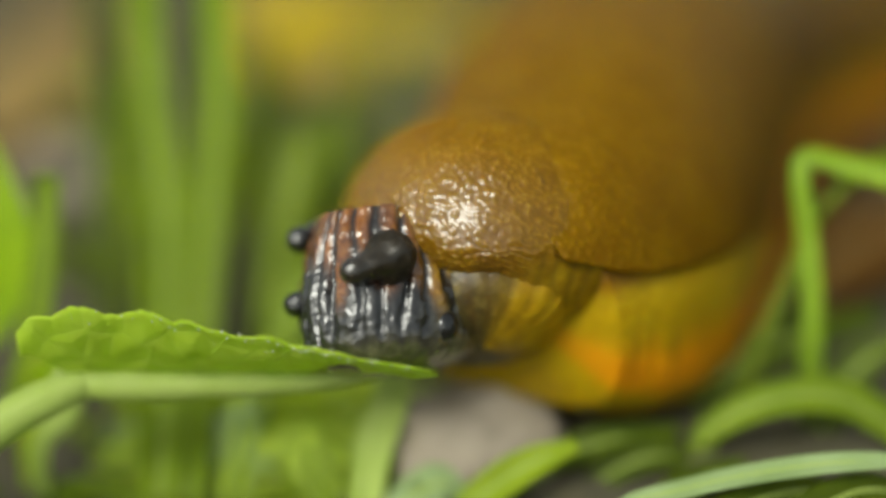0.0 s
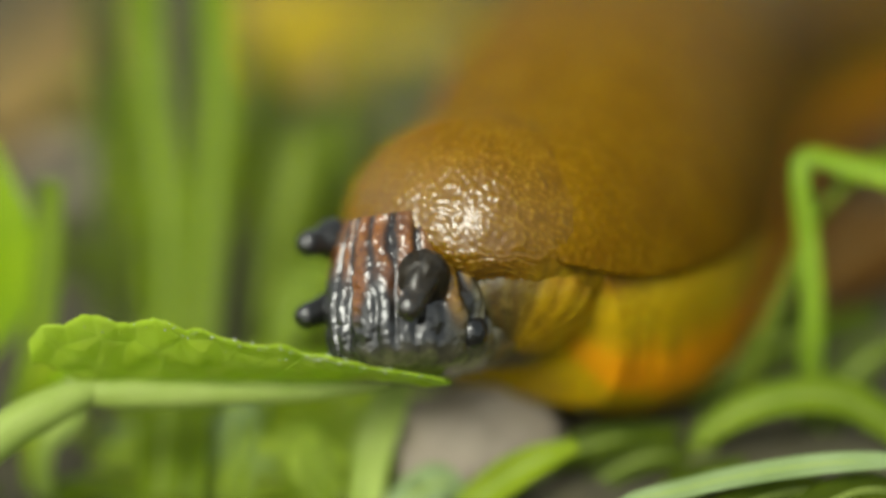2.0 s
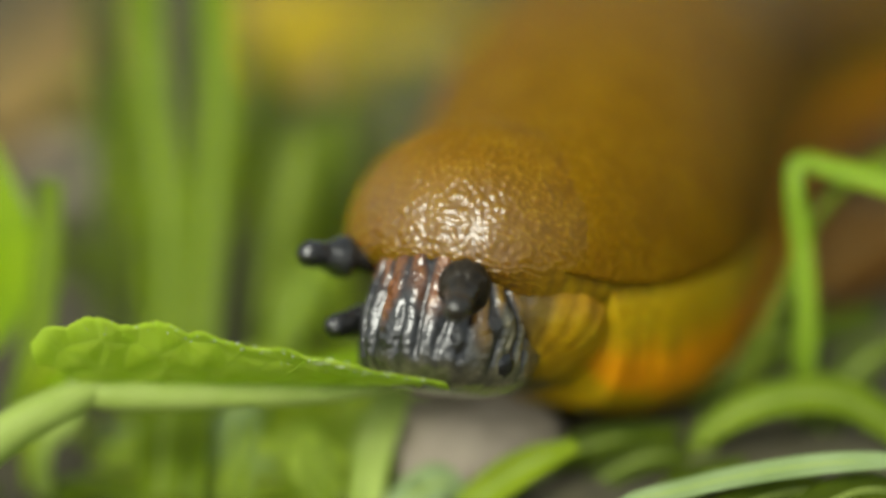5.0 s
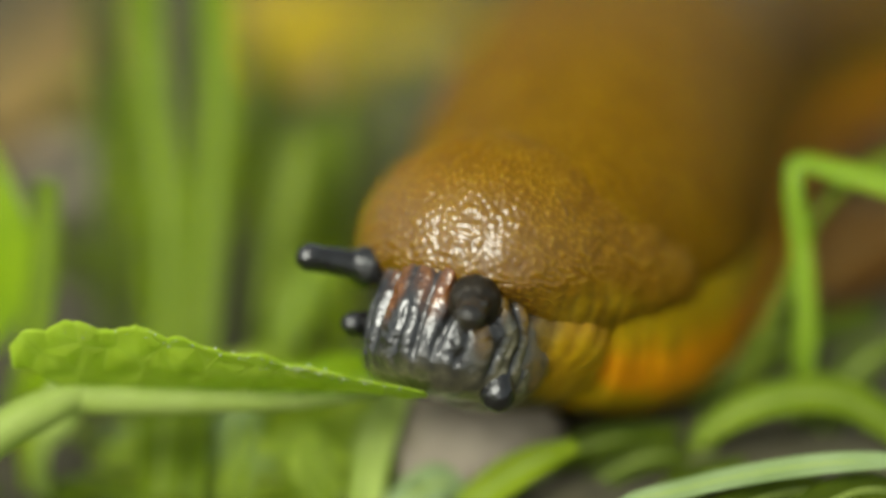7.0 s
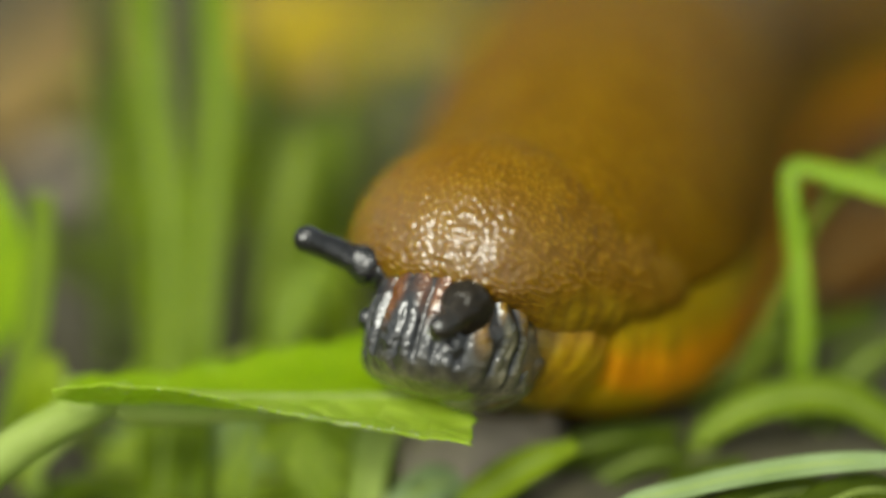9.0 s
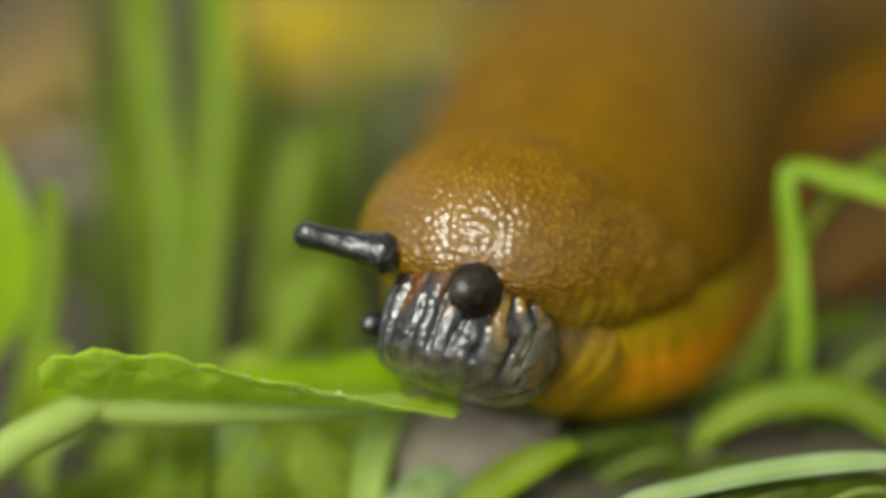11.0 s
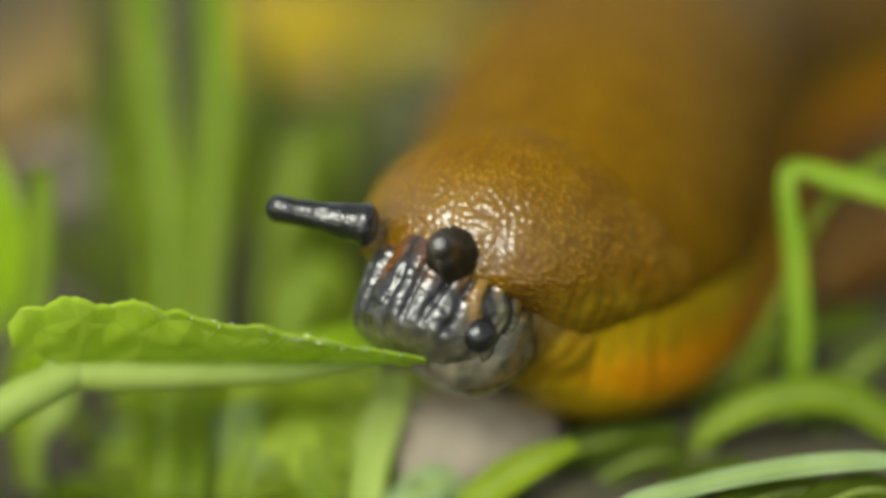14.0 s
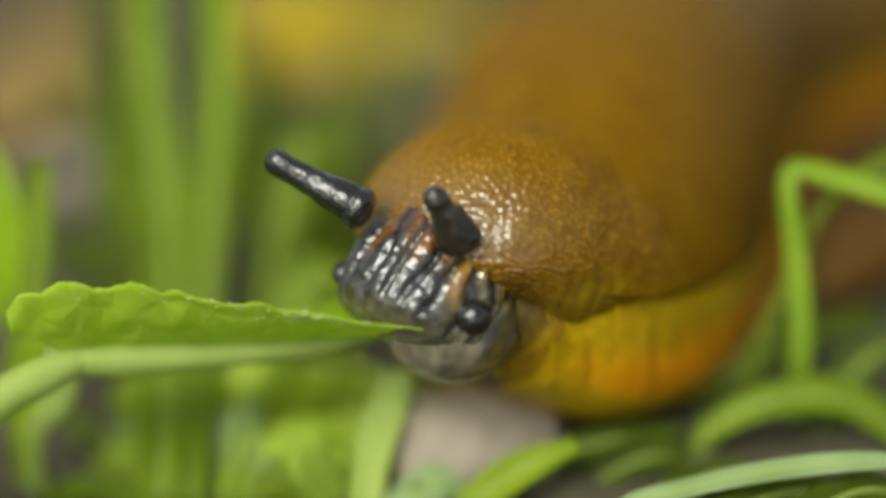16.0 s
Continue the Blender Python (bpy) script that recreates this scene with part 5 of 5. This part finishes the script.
    walk(feeler_near, [
        (0.0, aimed((0.10, -1.51, 12.39), (-0.40, 1.19, 13.09))),
        (0.5, aimed((0.60, -1.61, 12.09), (0.30, 1.09, 12.99))),
        (1.0, aimed((0.90, -1.71, 11.79), (0.40, 0.89, 12.39))),
        (1.5, aimed((1.00, -1.51, 12.29), (0.50, 0.89, 12.49))),
        (2.0, aimed((1.70, -1.61, 12.09), (1.30, 0.99, 12.59))),
        (2.5, aimed((2.10, -1.91, 11.49), (1.60, 0.69, 12.09))),
        (3.0, aimed((2.30, -1.91, 11.49), (1.70, 0.39, 11.49))),
        (3.5, aimed((2.50, -1.91, 11.59), (2.00, 0.49, 11.69))),
        (4.0, aimed((2.90, -1.81, 11.59), (2.50, 0.39, 11.79))),
        (6.5, aimed((3.30, -3.67, 8.90), (2.70, -1.47, 10.70))),
        (7.0, aimed((3.10, -3.67, 9.00), (2.80, -1.47, 10.90))),
        (7.5, aimed((2.70, -3.57, 9.10), (2.80, -1.47, 11.00))),
        (8.0, aimed((2.10, -3.67, 8.90), (2.20, -1.67, 10.60))),
        (8.5, aimed((2.00, -3.27, 9.70), (1.80, -1.57, 10.70))),
        (9.0, aimed((1.90, -3.17, 10.00), (1.70, -1.47, 10.90))),
        (11.5, aimed((2.90, -2.28, 13.16), (3.50, -0.78, 11.36))),
        (12.0, aimed((2.70, -2.41, 12.88), (3.00, -0.61, 11.78))),
        (12.5, aimed((2.00, -3.34, 13.19), (2.60, -0.34, 12.19))),
        (13.0, aimed((2.10, -3.37, 13.20), (3.00, -0.37, 12.10))),
        (13.5, aimed((2.20, -3.30, 13.52), (2.80, -0.20, 12.62))),
        (14.0, aimed((1.80, -3.43, 13.33), (2.30, -0.33, 12.43))),
        (14.5, aimed((1.20, -3.56, 13.15), (1.70, -0.46, 12.25))),
        (15.0, aimed((1.30, -3.49, 13.36), (1.80, -0.39, 12.46))),
        (15.5, aimed((1.70, -3.32, 13.87), (2.10, -0.22, 12.97))),
        (16.0, aimed((1.60, -3.15, 14.29), (1.80, -0.15, 13.19)))])
    walk(hood, [
        (0.0, Matrix.Translation(V((2.60, 7.80, 14.10))) @ pose(0, 0, 0, -20.0, 9.0, 6.0)),
        (0.5, Matrix.Translation(V((2.60, 7.80, 14.20))) @ pose(0, 0, 0, -19.7, 9.1, 6.1)),
        (1.0, Matrix.Translation(V((2.50, 7.60, 13.80))) @ pose(0, 0, 0, -19.4, 9.2, 6.3)),
        (1.5, Matrix.Translation(V((2.50, 7.70, 13.90))) @ pose(0, 0, 0, -19.1, 9.4, 6.4)),
        (2.0, Matrix.Translation(V((2.70, 7.70, 14.00))) @ pose(0, 0, 0, -18.9, 9.5, 6.6)),
        (2.5, Matrix.Translation(V((2.73, 7.50, 13.67))) @ pose(0, 0, 0, -18.6, 9.6, 6.7)),
        (3.0, Matrix.Translation(V((2.65, 7.40, 13.45))) @ pose(0, 0, 0, -18.3, 9.8, 6.9)),
        (3.5, Matrix.Translation(V((2.67, 7.50, 13.72))) @ pose(0, 0, 0, -18.0, 9.9, 7.0)),
        (4.0, Matrix.Translation(V((2.80, 7.50, 13.80))) @ pose(0, 0, 0, -17.8, 10.0, 7.1)),
        (6.5, Matrix.Translation(V((3.20, 6.80, 13.30))) @ pose(0, 0, 0, -16.9, 11.5, 7.5)),
        (7.0, Matrix.Translation(V((3.50, 6.70, 13.20))) @ pose(0, 0, 0, -16.7, 11.8, 7.6)),
        (7.5, Matrix.Translation(V((3.60, 6.70, 13.30))) @ pose(0, 0, 0, -16.5, 12.1, 7.7)),
        (8.0, Matrix.Translation(V((3.40, 6.50, 13.00))) @ pose(0, 0, 0, -16.4, 12.4, 7.8)),
        (8.5, Matrix.Translation(V((3.30, 6.40, 12.90))) @ pose(0, 0, 0, -16.2, 12.7, 7.9)),
        (9.0, Matrix.Translation(V((3.10, 6.40, 13.10))) @ pose(0, 0, 0, -16.0, 13.0, 8.0)),
        (11.5, Matrix.Translation(V((3.70, 6.50, 13.40))) @ pose(0, 0, 0, -16.0, 14.0, 10.1)),
        (12.0, Matrix.Translation(V((3.60, 6.40, 13.30))) @ pose(0, 0, 0, -16.0, 14.0, 10.6)),
        (12.5, Matrix.Translation(V((3.40, 6.40, 13.30))) @ pose(0, 0, 0, -16.0, 14.0, 11.0)),
        (13.0, Matrix.Translation(V((3.50, 6.50, 13.40))) @ pose(0, 0, 0, -16.1, 14.0, 11.0)),
        (13.5, Matrix.Translation(V((3.60, 6.60, 13.60))) @ pose(0, 0, 0, -16.3, 14.0, 11.0)),
        (14.0, Matrix.Translation(V((3.60, 6.50, 13.50))) @ pose(0, 0, 0, -16.4, 14.0, 11.0)),
        (14.5, Matrix.Translation(V((3.40, 6.50, 13.40))) @ pose(0, 0, 0, -16.6, 14.0, 11.0)),
        (15.0, Matrix.Translation(V((3.30, 6.60, 13.60))) @ pose(0, 0, 0, -16.7, 14.0, 11.0)),
        (15.5, Matrix.Translation(V((3.40, 6.70, 13.90))) @ pose(0, 0, 0, -16.9, 14.0, 11.0)),
        (16.0, Matrix.Translation(V((3.40, 6.80, 14.00))) @ pose(0, 0, 0, -17.0, 14.0, 11.0))])
    leaf = [
        (0.0, (-19.7, 1.5, 8.4), (-3.1, 1.2, 9.0), 0),
        (0.5, (-19.1, 1.4, 8.2), (-2.5, 1.0, 8.6), 0),
        (1.0, (-19.2, 1.1, 7.6), (-2.7, 0.6, 7.6), 0),
        (1.5, (-19.2, 1.1, 7.5), (-2.6, 0.6, 7.7), 0),
        (2.0, (-19.0, 1.3, 8.0), (-2.4, 1.0, 8.6), 0),
        (2.5, (-18.9, 1.2, 7.8), (-2.3, 0.8, 8.2), 0),
        (3.0, (-20.6, 1.0, 7.3), (-4.0, 0.6, 7.7), 0),
        (3.5, (-19.1, 1.3, 7.9), (-2.5, 0.9, 8.4), 0),
        (4.0, (-19.0, 1.4, 8.2), (-2.5, 1.1, 8.8), 0),
        (6.5, (-18.7, 1.0, 7.3), (-2.2, 0.6, 7.6), 0),
        (7.0, (-20.1, 1.2, 7.7), (-3.5, 0.8, 8.0), 0),
        (7.5, (-19.0, 1.3, 8.0), (-2.4, 1.0, 8.4), 0),
        (8.0, (-19.2, 1.1, 7.6), (-2.7, 0.8, 8.0), -2),
        (8.2, (-19.4, 1.2, 7.7), (-2.8, 0.7, 7.8), -8),
        (8.4, (-20.4, 1.1, 7.6), (-3.8, 0.7, 7.8), -15),
        (8.6, (-19.4, 1.1, 7.4), (-2.8, 0.6, 7.7), -20),
        (8.8, (-18.5, 1.0, 7.2), (-2.0, 0.5, 7.5), -25),
        (9.0, (-17.6, 1.0, 7.2), (-1.1, 0.6, 7.7), -27),
        (9.2, (-17.3, 1.1, 7.4), (-0.8, 0.8, 8.0), -25),
        (11.3, (-18.5, 0.9, 7.1), (-2.0, 0.6, 7.7), -6),
        (11.5, (-18.5, 1.1, 7.4), (-2.0, 0.9, 8.2), -4),
        (12.0, (-19.5, 1.4, 8.2), (-2.9, 1.2, 9.0), 0),
        (12.5, (-19.8, 1.3, 7.9), (-3.2, 0.9, 8.4), 0),
        (13.0, (-18.7, 1.2, 7.8), (-2.2, 1.1, 8.7), 0),
        (13.5, (-19.2, 1.4, 8.2), (-2.6, 1.3, 9.2), 0),
        (14.0, (-20.1, 1.7, 8.9), (-3.5, 1.5, 9.6), 0),
        (14.5, (-19.4, 1.2, 7.8), (-2.8, 1.0, 8.4), 0),
        (15.0, (-18.4, 1.5, 8.3), (-1.9, 1.5, 9.5), 0),
        (15.5, (-19.2, 1.7, 8.8), (-2.7, 1.8, 10.1), 0),
        (16.0, (-20.1, 2.1, 9.6), (-3.5, 2.1, 10.9), 0)
    ]
    for ob, turn in ((eaten_rib, 0), (near_half, -NEAR_UP), (far_half, FAR_UP)):
        walk(ob, [(t, leaf_pose(start, end, roll) @ pose(0, 0, 0, 0, 0, turn)) for t, start, end, roll in leaf])
    walk(petiole, shifted([
        (0.0, V((-19.8, 1.5, 8.3)) - V((-20.1, 1.2, 7.7))),
        (0.5, V((-19.5, 1.4, 8.1)) - V((-20.1, 1.2, 7.7))),
        (1.0, V((-19.6, 1.1, 7.6)) - V((-20.1, 1.2, 7.7))),
        (1.5, V((-19.5, 1.1, 7.5)) - V((-20.1, 1.2, 7.7))),
        (2.0, V((-19.5, 1.3, 7.9)) - V((-20.1, 1.2, 7.7))),
        (2.5, V((-19.4, 1.2, 7.8)) - V((-20.1, 1.2, 7.7))),
        (3.0, V((-20.4, 1.0, 7.4)) - V((-20.1, 1.2, 7.7))),
        (3.5, V((-19.5, 1.3, 7.9)) - V((-20.1, 1.2, 7.7))),
        (4.0, V((-19.5, 1.4, 8.1)) - V((-20.1, 1.2, 7.7))),
        (6.5, V((-19.3, 1.0, 7.4)) - V((-20.1, 1.2, 7.7))),
        (7.0, V((-20.1, 1.2, 7.7)) - V((-20.1, 1.2, 7.7))),
        (7.5, V((-19.4, 1.3, 7.9)) - V((-20.1, 1.2, 7.7))),
        (8.0, V((-19.6, 1.1, 7.6)) - V((-20.1, 1.2, 7.7))),
        (8.2, V((-19.7, 1.2, 7.7)) - V((-20.1, 1.2, 7.7))),
        (8.4, V((-20.3, 1.1, 7.6)) - V((-20.1, 1.2, 7.7))),
        (8.6, V((-19.7, 1.1, 7.5)) - V((-20.1, 1.2, 7.7))),
        (8.8, V((-19.2, 1.0, 7.3)) - V((-20.1, 1.2, 7.7))),
        (9.0, V((-18.6, 1.0, 7.3)) - V((-20.1, 1.2, 7.7))),
        (9.2, V((-18.4, 1.1, 7.5)) - V((-20.1, 1.2, 7.7))),
        (11.3, V((-19.2, 0.9, 7.1)) - V((-20.1, 1.2, 7.7))),
        (11.5, V((-19.2, 1.1, 7.5)) - V((-20.1, 1.2, 7.7))),
        (12.0, V((-19.7, 1.4, 8.1)) - V((-20.1, 1.2, 7.7))),
        (12.5, V((-19.9, 1.2, 7.8)) - V((-20.1, 1.2, 7.7))),
        (13.0, V((-19.3, 1.2, 7.8)) - V((-20.1, 1.2, 7.7))),
        (13.5, V((-19.5, 1.4, 8.2)) - V((-20.1, 1.2, 7.7))),
        (14.0, V((-20.1, 1.7, 8.8)) - V((-20.1, 1.2, 7.7))),
        (14.5, V((-19.7, 1.2, 7.8)) - V((-20.1, 1.2, 7.7))),
        (15.0, V((-19.1, 1.4, 8.3)) - V((-20.1, 1.2, 7.7))),
        (15.5, V((-19.6, 1.6, 8.7)) - V((-20.1, 1.2, 7.7))),
        (16.0, V((-20.1, 2.0, 9.4)) - V((-20.1, 1.2, 7.7)))
    ]))
    sway = [
        (0.0, V((-24.2, 6.5, 19.2)) - V((-24.2, 6.5, 19.2))),
        (0.5, V((-24.2, 6.6, 19.3)) - V((-24.2, 6.5, 19.2))),
        (1.0, V((-23.8, 6.4, 18.8)) - V((-24.2, 6.5, 19.2))),
        (1.5, V((-24.0, 6.4, 18.9)) - V((-24.2, 6.5, 19.2))),
        (2.0, V((-24.0, 6.4, 18.9)) - V((-24.2, 6.5, 19.2))),
        (2.5, V((-24.0, 6.4, 18.9)) - V((-24.2, 6.5, 19.2))),
        (3.0, V((-24.1, 6.4, 18.9)) - V((-24.2, 6.5, 19.2))),
        (3.5, V((-24.1, 6.4, 18.9)) - V((-24.2, 6.5, 19.2))),
        (4.0, V((-24.1, 6.4, 18.9)) - V((-24.2, 6.5, 19.2))),
        (6.5, V((-24.0, 6.5, 19.0)) - V((-24.2, 6.5, 19.2))),
        (7.0, V((-24.2, 6.4, 18.9)) - V((-24.2, 6.5, 19.2))),
        (7.5, V((-24.2, 6.4, 18.9)) - V((-24.2, 6.5, 19.2))),
        (8.0, V((-24.2, 6.4, 18.9)) - V((-24.2, 6.5, 19.2))),
        (8.5, V((-24.5, 6.4, 19.0)) - V((-24.2, 6.5, 19.2))),
        (9.0, V((-24.5, 6.1, 18.2)) - V((-24.2, 6.5, 19.2))),
        (11.5, V((-23.9, 6.4, 18.8)) - V((-24.2, 6.5, 19.2))),
        (12.0, V((-24.3, 6.5, 19.0)) - V((-24.2, 6.5, 19.2))),
        (12.5, V((-24.6, 6.7, 19.5)) - V((-24.2, 6.5, 19.2))),
        (13.0, V((-24.1, 6.5, 19.0)) - V((-24.2, 6.5, 19.2))),
        (13.5, V((-24.3, 6.5, 19.2)) - V((-24.2, 6.5, 19.2))),
        (14.0, V((-24.5, 6.7, 19.4)) - V((-24.2, 6.5, 19.2))),
        (14.5, V((-24.6, 6.7, 19.5)) - V((-24.2, 6.5, 19.2))),
        (15.0, V((-24.3, 6.6, 19.3)) - V((-24.2, 6.5, 19.2))),
        (15.5, V((-24.4, 6.7, 19.5)) - V((-24.2, 6.5, 19.2))),
        (16.0, V((-24.6, 6.8, 19.8)) - V((-24.2, 6.5, 19.2)))
    ]
    for ob in (side_leaf, side_leaf_back, stray_leaf, stray_leaf_low):
        walk(ob, shifted(sway))
    walk(bent_blade, shifted([
        (0.0, V((19.9, 2.3, 21.9)) - V((19.5, 2.1, 21.6))),
        (2.5, V((19.9, 2.3, 21.9)) - V((19.5, 2.1, 21.6))),
        (4.0, V((19.6, 2.2, 21.7)) - V((19.5, 2.1, 21.6))),
        (7.0, V((19.5, 2.1, 21.6)) - V((19.5, 2.1, 21.6))),
        (9.0, V((19.3, 2.0, 21.4)) - V((19.5, 2.1, 21.6))),
        (11.5, V((19.1, 2.0, 21.3)) - V((19.5, 2.1, 21.6))),
        (16.0, V((19.2, 2.0, 21.3)) - V((19.5, 2.1, 21.6)))
    ]))
    hinge, heel = V((14.0, 12.0, 3.0)), V((12.0, 40.0, 4.0))
    nod = [(0.0, 6.0, -2.0, 3.0), (3.5, 4.5, -1.4, 2.2), (9.0, -2.0, -0.2, 0.6), (12.5, -4.0, 0.0, 0.0), (16.0, -4.0, 0.2, 0.0)]
    for ob, share, lift, slide in ((trunk_front, 0.8, 0.0, 1.0), (mantle, 0.0, 1.0, 0.0)):
        walk(ob, [(t, Matrix.Translation(heel + V((0.0, 1.0, -0.42)) * back * slide) @ Matrix.Rotation(radians(x * lift), 4, Vector((1, 0, 0)))
                   @ Matrix.Translation(hinge - heel) @ Matrix.Rotation(radians(q * share), 4, Vector((0, 1, 0))) @ Matrix.Translation(-hinge))
                  for t, q, x, back in nod])


motions()
